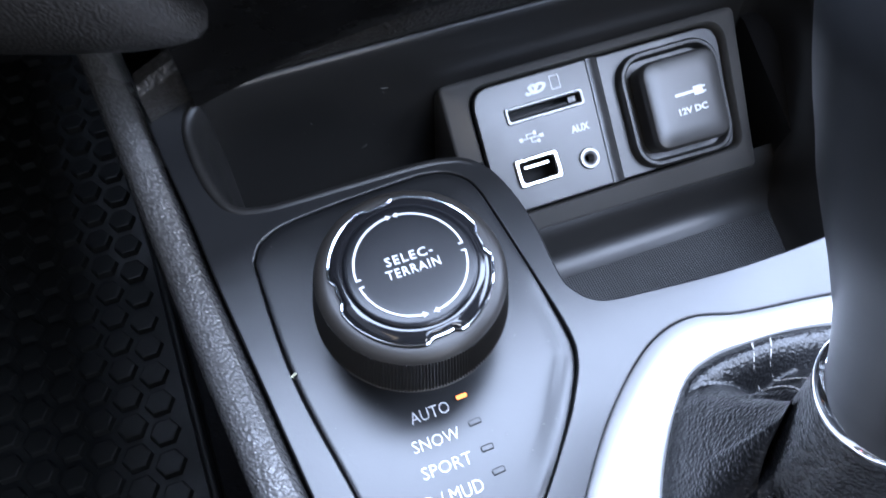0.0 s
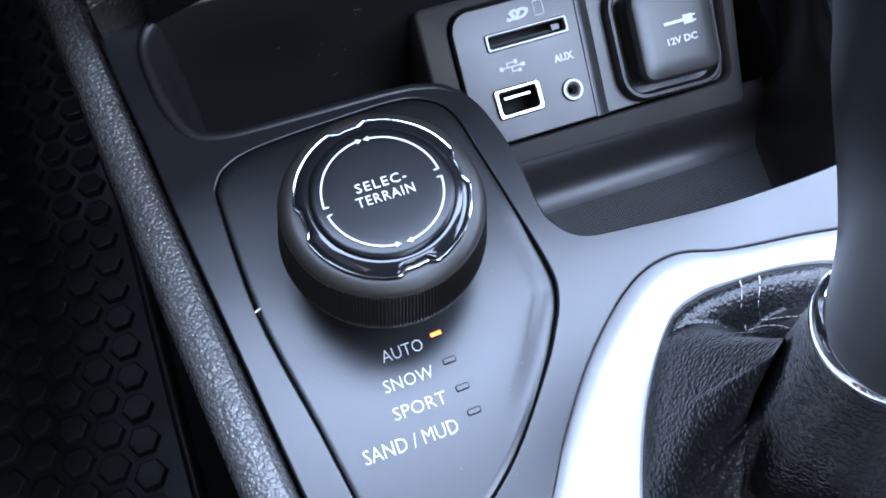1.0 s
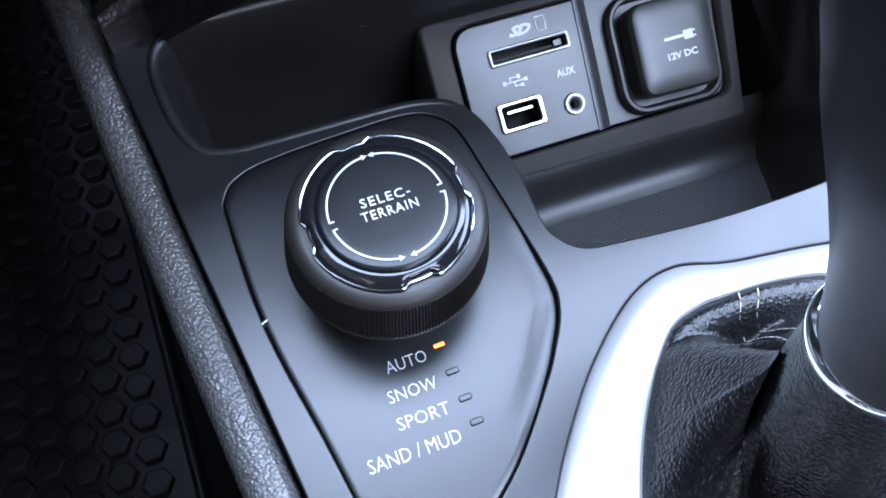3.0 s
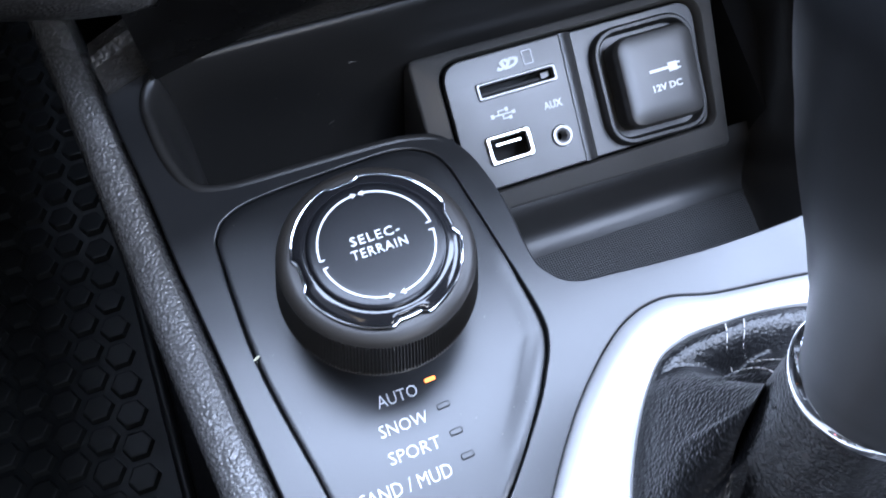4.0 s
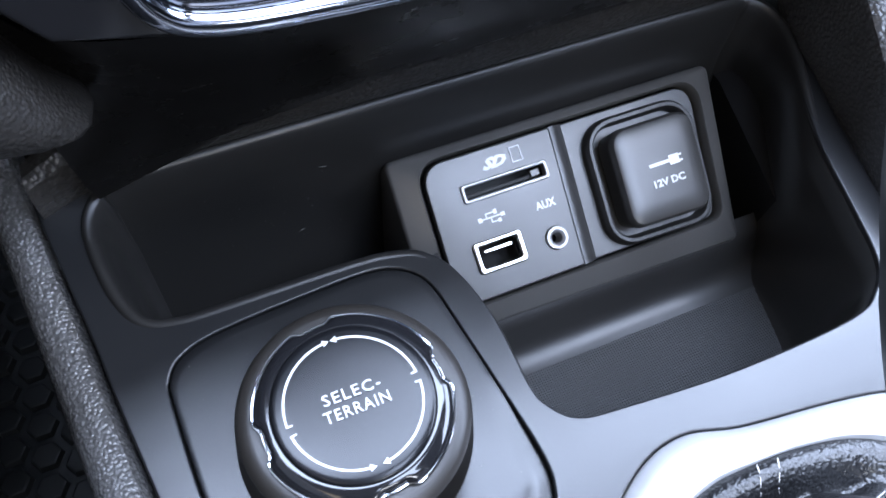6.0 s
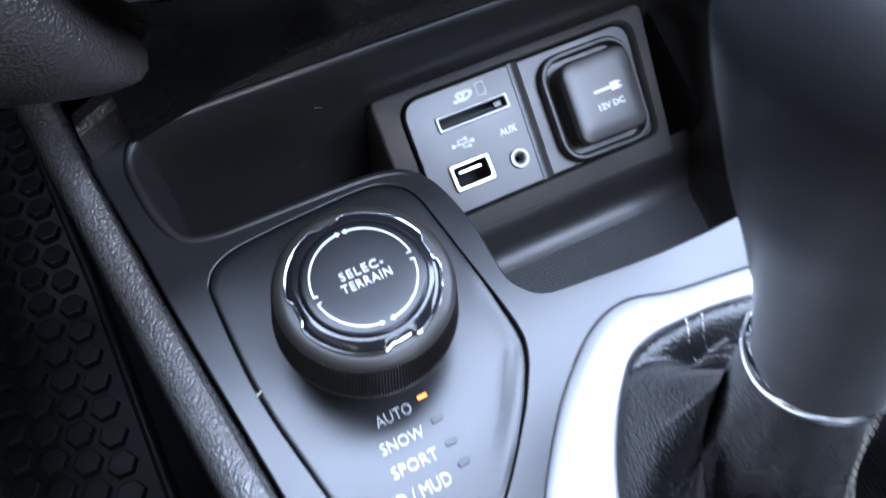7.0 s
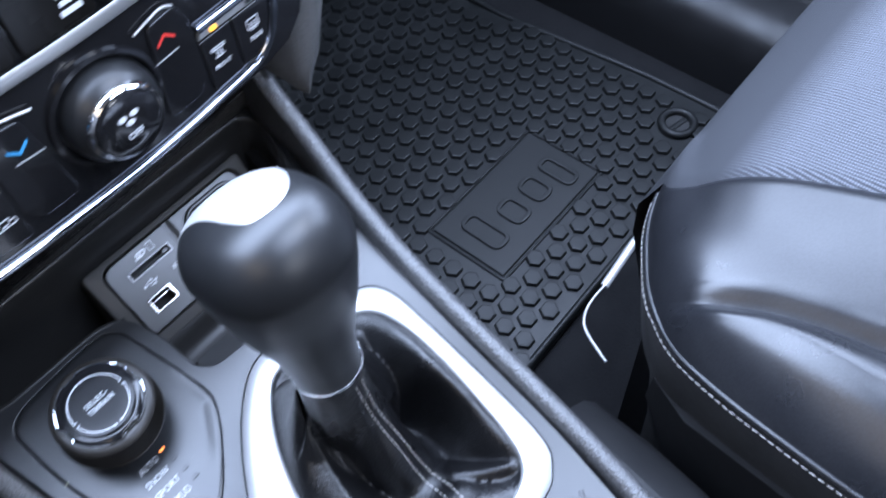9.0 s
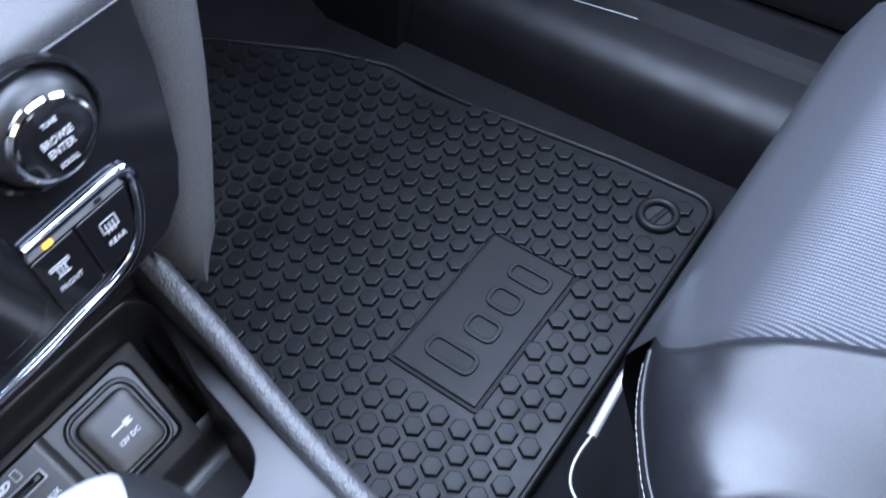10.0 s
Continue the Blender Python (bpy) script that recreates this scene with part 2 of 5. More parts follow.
def tube(name, pts, radius, mat, parent, closed=False, label="", res=3, flat=None):
    """A round rod along a line; flat squashes it: (width, height) is then an elliptic section."""
    bm = bmesh.new()
    pts = [Vector(p) for p in pts]
    k = len(pts)
    n = 4 * res
    rings = []
    for i, p in enumerate(pts):
        a = pts[(i - 1) % k] if closed or i else pts[0]
        b = pts[(i + 1) % k] if closed or i < k - 1 else pts[-1]
        d = (b - a).normalized()
        side = d.cross(Vector((0, 0, 1)))
        if side.length < 1e-4:
            side = Vector((1, 0, 0))
        side.normalize()
        up = side.cross(d)
        w, h = flat if flat else (radius, radius)
        if isinstance(radius, (list, tuple)):
            w = h = radius[i]
        rings.append([bm.verts.new(p + side * w * math.cos(t) + up * h * math.sin(t)) for t in (2 * math.pi * j / n for j in range(n))])
    for i in range(k if closed else k - 1):
        r0, r1 = rings[i], rings[(i + 1) % k]
        for j in range(n):
            bm.faces.new((r0[j], r0[(j + 1) % n], r1[(j + 1) % n], r1[j]))
    if not closed:
        bm.faces.new(rings[0])
        bm.faces.new(rings[-1])
    return part(name, bm, mat, parent, label)


def loft_bm(rings, cap0=False, cap1=False, closed=True):
    bm = bmesh.new()
    vs = [[bm.verts.new(Vector(p)) for p in r] for r in rings]
    for r0, r1 in zip(vs, vs[1:]):
        k = len(r0)
        for j in range(k if closed else k - 1):
            bm.faces.new((r0[j], r0[(j + 1) % k], r1[(j + 1) % k], r1[j]))
    if cap0:
        bm.faces.new(vs[0])
    if cap1:
        bm.faces.new(vs[-1])
    return bm


def lathe_bm(profile, n=64, cap=True):
    """(radius, height) pairs turned round z."""
    rings = [[(r * math.cos(2 * math.pi * j / n), r * math.sin(2 * math.pi * j / n), z) for j in range(n)] for r, z in profile]
    return loft_bm(rings, cap, cap)


def block_bm(x0, y0, z0, x1, y1, z1, bevel=0.0, seg=2):
    bm = bmesh.new()
    bmesh.ops.create_cube(bm, size=1)
    bmesh.ops.scale(bm, verts=bm.verts, vec=(x1 - x0, y1 - y0, z1 - z0))
    bmesh.ops.translate(bm, verts=bm.verts, vec=((x0 + x1) / 2, (y0 + y1) / 2, (z0 + z1) / 2))
    if bevel:
        bmesh.ops.bevel(bm, geom=bm.edges[:], offset=bevel, segments=seg, affect="EDGES")
    return bm


def text_mesh(name, body, height, width, mat, parent, m, depth=0.0002, label="", spacing=1.0, shear=0.0, bold=0.0):
    """Lettering centred on m's origin, of that capital height; width stretches the line to fit."""
    cu = bpy.data.curves.new(name, "FONT")
    cu.body, cu.align_x, cu.align_y, cu.size = body, "CENTER", "CENTER", 1.0
    cu.extrude, cu.resolution_u, cu.space_character, cu.shear, cu.offset = 0.01, 2, spacing, shear, bold
    tmp = bpy.data.objects.new(name, cu)
    me = bpy.data.meshes.new_from_object(tmp)
    bpy.data.objects.remove(tmp)
    bpy.data.curves.remove(cu)
    co = np.empty(len(me.vertices) * 3)
    me.vertices.foreach_get("co", co)
    co = co.reshape(-1, 3)
    lo, hi = co.min(0), co.max(0)
    sy = height / (hi[1] - lo[1])
    sx = width / (hi[0] - lo[0]) if width else sy
    mid = (lo + hi) / 2
    me.transform(m @ Matrix.Diagonal((sx, sy, depth / 0.02, 1)) @ Matrix.Translation((-mid[0], -mid[1], 0)))
    return link_mesh(name, me, mat, parent, label)


def bars(name, rows, mat, parent, m, depth=0.0002, label=""):
    """Small raised bars (x0, y0, x1, y1) in one plane, one mesh."""
    bm = bmesh.new()
    for x0, y0, x1, y1 in rows:
        vs = [bm.verts.new(m @ Vector((x, y, z))) for z in (0, depth) for x, y in ((x0, y0), (x1, y0), (x1, y1), (x0, y1))]
        bm.faces.new(vs[4:])
        bm.faces.new(vs[3::-1])
        for i in range(4):
            bm.faces.new((vs[i], vs[(i + 1) % 4], vs[4 + (i + 1) % 4], vs[4 + i]))
    return part(name, bm, mat, parent, label, smooth=False)


SLOPE = 0.16


def deck_z(y):
    """Height of the console's deck, which lifts towards the dash."""
    return 0.337 + SLOPE * y + 1.2 * max(0.0, y - 0.01) ** 2


def lay(co):
    """From the flat plan (x, y, height above the deck) onto the deck."""
    return Vector((co.x, co.y - SLOPE * co.z, deck_z(co.y) + co.z))


def deck_pose(x, y, h=0.0, turn=0.0):
    return pose(x, y - SLOPE * h, deck_z(y) + h, math.degrees(math.atan(SLOPE)), 0, turn)


CUTS = [0.02 + 0.008 * i for i in range(12)]


# ---------------------------------------------------------------- cabin shell
def slab(name, x0, y0, z0, x1, y1, z1, mat, label, category, bevel=0.004):
    return tagged(part(name, block_bm(x0, y0, z0, x1, y1, z1, bevel), mat), label, category, kind="structure")


slab("floor", -0.80, -1.40, -0.02, 1.00, 0.80, 0.036, CARPET, "dark carpeted cabin floor", "floor")
slab("wall_front", -0.80, 0.80, -0.02, 1.00, 0.84, 0.76, SHELL, "dark lining ahead of the footwells", "wall")
slab("wall_rear", -0.80, -1.44, -0.02, 1.00, -1.40, 0.76, SHELL, "dark lining behind the seats", "wall")
# left wall is out of view, set nearer than a door to shade the footwell
slab("wall_left", -0.46, -1.44, -0.02, -0.42, 0.84, 0.80, SHELL, "plain unseen wall added on the driver's side to block light", "wall")
slab("wall_right", 0.98, -1.44, -0.02, 1.02, 0.84, 0.72, SHELL, "dark lower lining of the passenger's door", "wall")
# the hole is an added opening for the overhead fill lamp
plate("ceiling", [[(-0.84, -1.44), (1.02, -1.44), (1.02, -0.13), (-0.84, -0.13)], box2(0.09, -0.82, 0.63, -0.19, 0.05)], 0.03, ROOF, None, pose(0, 0, 1.16))
tagged(bpy.data.objects["ceiling"], "pale grey cloth headliner with an opening added for overhead light", "ceiling", kind="structure")
for i, (x, y) in enumerate(((1.00, -1.42), (1.00, -0.75), (-0.44, -1.42), (-0.44, -0.75))):
    slab("pillar_%d" % (i + 1), x - 0.03, y - 0.04, 0.70, x + 0.03, y + 0.04, 1.14, ROOF, "pale lined roof pillar", "pillar")


def slanted_pillar(name, x):
    bm = loft_bm([[(x + dx, y + dy, z) for dx, dy in ((-0.03, -0.03), (0.03, -0.03), (0.03, 0.03), (-0.03, 0.03))] for y, z in ((0.80, 0.74), (-0.14, 1.14))], True, True)
    tagged(part(name, bm, SHELL), "dark slanted pillar beside the windscreen", "pillar", kind="structure")


slanted_pillar("pillar_5", -0.39)
slanted_pillar("pillar_6", 0.98)

# upper dash, wide, above the footwells
# driver's half: unseen overhang added towards the seat, shading the mat below
dash_rings = []
for x in (-0.42, -0.32, -0.22, -0.135):
    dash_rings.append([(x, y, z) for y, z in ((0.30, 0.43), (0.05, 0.45), (-0.14, 0.48), (-0.20, 0.54), (-0.08, 0.66), (0.30, 0.72), (0.80, 0.74), (0.80, 0.46), (0.40, 0.42))])
tagged(part("dashboard_driver_side", loft_bm(dash_rings, True, True), LEDGE), "black grained lower dash beside the driver, drawn rearward to block light", "dashboard", kind="structure")
dash_rings = []
for x in (0.235, 0.30, 0.50, 0.98):
    dash_rings.append([(x, y, z) for y, z in ((0.36, 0.57), (0.28, 0.60), (0.26, 0.65), (0.28, 0.70), (0.40, 0.735), (0.80, 0.74), (0.80, 0.52), (0.50, 0.54))])
tagged(part("dashboard_passenger_side", loft_bm(dash_rings, True, True), LEDGE), "black grained dash above the passenger footwell", "dashboard", kind="structure")
bm = loft_bm([[(x, y, z) for y, z in ((0.09, 0.60), (0.11, 0.68), (0.30, 0.73), (0.80, 0.74), (0.80, 0.40), (0.30, 0.36), (0.12, 0.42))] for x in (-0.10, 0.235)], True, True)
tagged(part("dashboard_core", bm, DARK), "dark dash body behind the centre stack", "dashboard", kind="structure")

# door panel, sill and kick trim on the passenger's side
door_prof = [(0.812, 0.126), (0.806, 0.140), (0.806, 0.20), (0.802, 0.30), (0.796, 0.40), (0.790, 0.48), (0.800, 0.55), (0.84, 0.60), (0.86, 0.72), (0.985, 0.72), (0.985, 0.126)]
bm = loft_bm([[(x, y, z) for x, z in door_prof] for y in (-0.9, -0.3, 0.1, 0.45, 0.70)], True, True)
tagged(part("door_1", bm, DARK), "dark plastic passenger door panel, closed", "door", kind="structure")

sill_rings = []
for y in np.linspace(-0.75, 0.42, 20):
    lift = 0.05 * max(0.0, y - 0.05) ** 1.5
    sill_rings.append([(x, float(y), z + lift) for x, z in ((0.655, 0.018), (0.662, 0.075), (0.668, 0.100), (0.680, 0.114), (0.700, 0.120), (0.730, 0.121), (0.738, 0.132), (0.748, 0.134), (0.756, 0.126), (0.80, 0.122), (0.80, 0.018))])
sill = tagged(part("door_sill", loft_bm(sill_rings, True, True), SILL), "black plastic sill trim beside the passenger mat", "sill", kind="structure")
tube("seam_line", catmull([(0.7215, 0.178, 0.1235), (0.7290, 0.126, 0.1222), (0.7345, 0.067, 0.1218), (0.7375, 0.038, 0.1245)], 5, False), 0.0006, DULL, sill)
bm = loft_bm([[(x, y, z) for x, z in ((0.80, 0.018), (0.80, 0.118), (0.86, 0.120), (0.985, 0.120), (0.985, 0.018))] for y in (-0.9, 0.70)], True, True)
tagged(part("door_opening_trim", bm, DARK), "dark trim outside the sill", "trim", kind="structure")
bm = loft_bm([[(0.64 + a, y, z) for y, z in ((0.36, 0.02), (0.30, 0.30), (0.28, 0.50), (0.80, 0.50), (0.80, 0.02))] for a in (0.0, 0.34)], True, True)
tagged(part("kick_panel", bm, DARK), "dark kick panel ahead of the sill", "trim", kind="structure")
toe = [[(x, y, z) for y, z in ((0.44, 0.018), (0.50, 0.07), (0.62, 0.21), (0.72, 0.36), (0.80, 0.40), (0.80, 0.018))] for x in (-0.80, 0.98)]
tagged(part("toe_board", loft_bm(toe, True, True), CARPET), "dark carpeted toe board", "floor", kind="structure")


# ---------------------------------------------------------------- centre console
console = thing("centre_console", "satin black plastic centre console between the front seats", "console", at=(0.056, -0.05, 0.02))

LEFT = [(-0.0580, 0.0940), (-0.0565, 0.0820), (-0.0528, 0.0544), (-0.0511, 0.0374), (-0.0464, 0.0009), (-0.0408, -0.0413), (-0.0374, -0.0618), (-0.0326, -0.0899), (-0.0218, -0.1586), (-0.0104, -0.2616), (-0.0014, -0.3465)]
RIGHT = [(0.0956, -0.3465), (0.1099, -0.2459), (0.1206, -0.2200), (0.1278, -0.1850), (0.1349, -0.1459), (0.1421, -0.0845), (0.1491, -0.0345), (0.1545, 0.006), (0.1605, 0.046), (0.1650, 0.076), (0.1672, 0.0940)]
deck_outline = [tuple(p) for p in catmull(LEFT, 4, False)] + [tuple(p) for p in catmull(RIGHT, 4, False)]

bin_loop = [tuple(p) for p in catmull([
    (0.0361, 0.0415), (0.0396, 0.0264), (0.0399, 0.0083), (0.0416, 0.0020), (0.0470, -0.0033), (0.0590, -0.0052), (0.0900, -0.0075), (0.1250, -0.0068),
    (0.1362, -0.0025), (0.1427, 0.0054), (0.1468, 0.0227), (0.1509, 0.0447), (0.1600, 0.0720), (0.1605, 0.0830), (0.1560, 0.0890), (0.1440, 0.0905), (0.0600, 0.0910), (-0.0320, 0.0910),
    (-0.0412, 0.0885), (-0.0452, 0.0825), (-0.0452, 0.0735), (-0.0436, 0.0640), (-0.0400, 0.0570), (-0.0330, 0.0546), (-0.0238, 0.0541), (0.0110, 0.0539), (0.0231, 0.0526), (0.0303, 0.0495)], 5)]

sel_loop = [tuple(p) for p in catmull([
    (-0.0397, 0.0335), (-0.0387, 0.0400), (-0.0346, 0.0442), (-0.0252, 0.0468), (-0.0009, 0.0485), (0.0151, 0.0488), (0.0230, 0.0462), (0.0276, 0.0405), (0.0300, 0.0279), (0.0324, 0.0110), (0.0347, -0.0088), (0.0333, -0.0175),
    (0.0286, -0.0257), (0.0224, -0.0340), (0.0078, -0.0501), (-0.0077, -0.0616), (-0.0157, -0.0650), (-0.0219, -0.0650), (-0.0266, -0.0610), (-0.0289, -0.0531), (-0.0330, -0.0286), (-0.0385, 0.0029)], 5)]

bez_out = [tuple(p) for p in catmull([
    (0.0822, -0.0206), (0.0673, -0.0170), (0.0532, -0.0206), (0.0365, -0.0332), (0.0216, -0.0496), (0.0087, -0.0666), (-0.0062, -0.0803), (-0.0166, -0.0894), (-0.0200, -0.0969), (-0.0190, -0.1081), (-0.0132, -0.1384),
    (-0.0070, -0.1565), (0.0044, -0.1667), (0.0269, -0.1692), (0.0596, -0.1700), (0.1022, -0.1681), (0.1164, -0.1630), (0.1259, -0.1497), (0.1314, -0.1084), (0.1354, -0.0628), (0.1358, -0.0442), (0.1315, -0.0330), (0.1223, -0.0272), (0.1062, -0.0238)], 5)]
bez_in = [tuple(p) for p in catmull([
    (0.0776, -0.0297), (0.0664, -0.0301), (0.0558, -0.0347), (0.0412, -0.0524), (0.0306, -0.0722), (0.0266, -0.0861), (0.0279, -0.1055), (0.0317, -0.1314), (0.0351, -0.1491), (0.0396, -0.1549), (0.0467, -0.1583), (0.0686, -0.1586),
    (0.0955, -0.1560), (0.1074, -0.1506), (0.1137, -0.1384), (0.1196, -0.1108), (0.1242, -0.0755), (0.1236, -0.0546), (0.1187, -0.0423), (0.1064, -0.0340), (0.0923, -0.0306)], 5)]
gate_loop = [tuple(p) for p in catmull([
    (0.0159, -0.0886), (0.0056, -0.0910), (-0.0056, -0.1008), (-0.0086, -0.1107), (-0.0080, -0.1283), (-0.0035, -0.1444), (0.0053, -0.1530), (0.0155, -0.1550), (0.0236, -0.1525), (0.0254, -0.1454), (0.0236, -0.1283), (0.0211, -0.1083), (0.0189, -0.0934)], 5)]
tray_loop = [tuple(p) for p in catmull([
    (0.0465, -0.1758), (0.0670, -0.1723), (0.0777, -0.1718), (0.0840, -0.1764), (0.0860, -0.1871), (0.0835, -0.2024), (0.0783, -0.2251), (0.0751, -0.2721), (0.0599, -0.2931), (0.0233, -0.2931), (0.0084, -0.2721), (0.0037, -0.2096), (0.0137, -0.1820), (0.0280, -0.1769)], 5)]


def grow(loop, d):
    """A loop moved outwards by d metres."""
    k = len(loop)
    area = sum(loop[i][0] * loop[(i + 1) % k][1] - loop[(i + 1) % k][0] * loop[i][1] for i in range(k))
    s = 1 if area > 0 else -1
    out = []
    for i in range(k):
        a, b = Vector(loop[i - 1]), Vector(loop[(i + 1) % k])
        t = (b - a).normalized()
        out.append((loop[i][0] + s * t.y * d, loop[i][1] - s * t.x * d))
    return out


plate("deck", [deck_outline, grow(bin_loop, 0.0004), grow(sel_loop, 0.00025), grow(bez_out, 0.0003), tray_loop], 0.004, DECK, console, bevel=0.0006, bend=lay, cuts=CUTS, res=3)
# dark floor of the gaps under the deck's inlaid plates
plate("under_tray", [[(-0.034, 0.050), (-0.038, 0.03), (-0.030, -0.05), (-0.024, -0.095), (-0.016, -0.164), (0.0, -0.170), (0.110, -0.168), (0.138, -0.06), (0.130, -0.015), (0.035, -0.010), (0.034, 0.050)],
                      grow(bez_in, 0.003)], 0.001, GAP, console, pose(0, 0, 0), bend=lambda c: lay(Vector((c.x, c.y, c.z - 0.0046))), cuts=CUTS)


def rings_down(loop, steps, undercut=0.0):
    """Rings of the loop at (height under the deck, inset); the far wall may run back as it goes down."""
    out = []
    for drop, inset in steps:
        ring = []
        for x, y in grow(loop, -inset):
            p = lay(Vector((x, y, 0))) + Vector((0, 0, -drop))
            if undercut and drop < 0.002:
                p.z -= 0.0016 * max(0.0, min(1.0, (0.062 - y) / 0.02))
            p.y += undercut * min(1.0, drop / 0.026) * max(0.0, min(1.0, (y - 0.070) / 0.014))
            ring.append(tuple(p))
        out.append(ring)
    return out


BIN_FLOOR = 0.285
rings = rings_down(bin_loop, ((0.0020, -0.0036), (-0.0004, -0.0032), (-0.0012, -0.0022), (-0.0010, -0.0010), (0.0004, -0.0002), (0.0024, 0.0004), (0.010, 0.0014), (0.020, 0.0018), (0.030, 0.0026)), 0.006)
low = [(x, y + 0.006 * max(0.0, min(1.0, (y - 0.070) / 0.014))) for x, y in grow(bin_loop, -0.0035)]
rings.append([(x, y, BIN_FLOOR + 0.010) for x, y in low])
for lift, f in ((0.004, 0.975), (0.0012, 0.945), (0.0, 0.90)):
    rings.append([(0.085 + (x - 0.085) * f if x > 0.04 else x + (1 - f) * 0.05, 0.045 + (y - 0.045) * f, BIN_FLOOR + lift) for x, y in low])
wall_bm = loft_bm(rings, False, True)
storage = part("storage_bin", wall_bm.copy(), BIN, console, "deep black moulded storage bin with dust and scratches", angle=80)
plate("rubber_floor", [grow([tuple(p) for p in catmull([(0.0520, 0.0010), (0.0560, -0.0005), (0.1240, -0.0015), (0.1330, 0.0030), (0.1420, 0.0330), (0.1400, 0.0370), (0.0520, 0.0370), (0.0490, 0.0330), (0.0485, 0.0060)], 5)], -0.001)], 0.0016, KNURL, storage, pose(0, 0, BIN_FLOOR + 0.0018), bevel=0.0006, label="finely knurled black rubber floor")

# dust and hair scratches on the bin's far wall
tree = BVHTree.FromBMesh(wall_bm)
wall_bm.free()
rng = random.Random(11)
bm = bmesh.new()
for k in range(20):
    x, z = rng.gauss(0.004, 0.018), rng.uniform(0.314, 0.345)
    hit = tree.ray_cast(Vector((x, 0.070, z)), Vector((0, 1, 0)))[0]
    if not hit or hit.y < 0.088:
        continue
    turn, size, bow = rng.uniform(0, 6.28), rng.choice((0.0003, 0.0004, 0.0006, 0.0024)), rng.uniform(-0.5, 0.5)
    strip = []
    for i in range(6):
        u = i / 5 - 0.5
        px, pz = size * u, bow * size * (u * u - 0.1)
        q = hit + Vector((px * math.cos(turn) - pz * math.sin(turn), -0.0004, px * math.sin(turn) + pz * math.cos(turn)))
        w = 0.00008 + 0.00005 * (1 - abs(2 * u))
        strip.append([bm.verts.new(q + Vector((-w * math.sin(turn), 0, w * math.cos(turn)))), bm.verts.new(q + Vector((0, -0.0001, 0))), bm.verts.new(q - Vector((-w * math.sin(turn), 0, w * math.cos(turn))))])
    for p, q in zip(strip, strip[1:]):
        bm.faces.new((p[0], p[1], q[1], q[0]))
        bm.faces.new((p[1], p[2], q[2], q[1]))
tagged(part("dust_flecks", bm, DUST, storage, "grey dust flecks and hairline scratches"), kind="stuff")
# specks of dust on the deck
bm = bmesh.new()
for k in range(70):
    x, y = rng.uniform(-0.040, 0.030), rng.uniform(-0.080, 0.050)
    r = rng.choice((0.00008, 0.0001, 0.00013, 0.0002))
    bmesh.ops.create_icosphere(bm, subdivisions=1, radius=r, matrix=Matrix.Translation(lay(Vector((x, y, 0.0001)))) @ Matrix.Diagonal((1.4, 1, 0.5, 1)))
tagged(part("dust_specks", bm, DUST, console, "tiny pale dust specks"), kind="stuff")

for name, loop, depth in (("cup_tray", tray_loop, 0.05),):
    part(name, loft_bm(rings_down(loop, ((0.0005, -0.0003), (0.003, 0.0006), (0.03, 0.002), (depth, 0.004), (depth + 0.002, 0.008))), False, True), BIN, console, "black recess with a bright ring")
tube("tray_ring", [tuple(lay(Vector((0.058 + 0.021 * math.cos(a), -0.222 + 0.026 * math.sin(a), -0.006)))) for a in (2 * math.pi * i / 40 for i in range(40))], 0.0016, CHROME, console, True)


def rail(name, path, sect, mat):
    """A padded edge trim: the section (across, up) is swept along the path."""
    pts = [Vector(p) for p in catmull(path, 6, False)]
    rings = []
    for i, p in enumerate(pts):
        d = (pts[min(i + 1, len(pts) - 1)] - pts[max(i - 1, 0)]).normalized()
        side = Vector((d.y, -d.x, 0)).normalized()
        rings.append([tuple(p + side * a + Vector((0, 0, b))) for a, b in sect])
    return part(name, loft_bm(rings, True, True), mat, console)


# sections run from the deck's side over the crown to the outer face
left_sect = [(0.0072, -0.040), (0.0072, -0.006), (0.0064, -0.0020), (0.0048, 0.0003), (0.0020, 0.0012), (-0.0012, 0.0006), (-0.0034, -0.0012), (-0.0050, -0.0050), (-0.0056, -0.0120), (-0.0058, -0.0200), (-0.0058, -0.040)]
rail("side_rail", [(-0.0098, -0.3465, 0.2816), (-0.0182, -0.2616, 0.2951), (-0.0295, -0.1586, 0.3116), (-0.0404, -0.0899, 0.3226), (-0.0455, -0.0618, 0.3271), (-0.0489, -0.0413, 0.3306), (-0.0545, 0.0015, 0.3362), (-0.0592, 0.0405, 0.3412), (-0.0622, 0.070, 0.3480), (-0.0650, 0.100, 0.3600), (-0.0680, 0.130, 0.375)], left_sect, RAIL_SHEEN)
right_sect = [(-0.0080, -0.050), (-0.0080, -0.004), (-0.0072, -0.0004), (-0.0052, 0.0016), (-0.0022, 0.0022), (0.0008, 0.0012), (0.0030, -0.0014), (0.0042, -0.0060), (0.0048, -0.0140), (0.0052, -0.050)]
rail("side_rail", [(0.1061, -0.3465, 0.2816), (0.1197, -0.2637, 0.2960), (0.1292, -0.2324, 0.3015), (0.1369, -0.1942, 0.3084), (0.1436, -0.1485, 0.3167), (0.1504, -0.0885, 0.3273), (0.1566, -0.0345, 0.3390), (0.1630, 0.006, 0.3520), (0.1685, 0.040, 0.3700), (0.1712, 0.070, 0.3930), (0.1730, 0.095, 0.4200), (0.1740, 0.115, 0.450)], right_sect, RAIL_FINE)

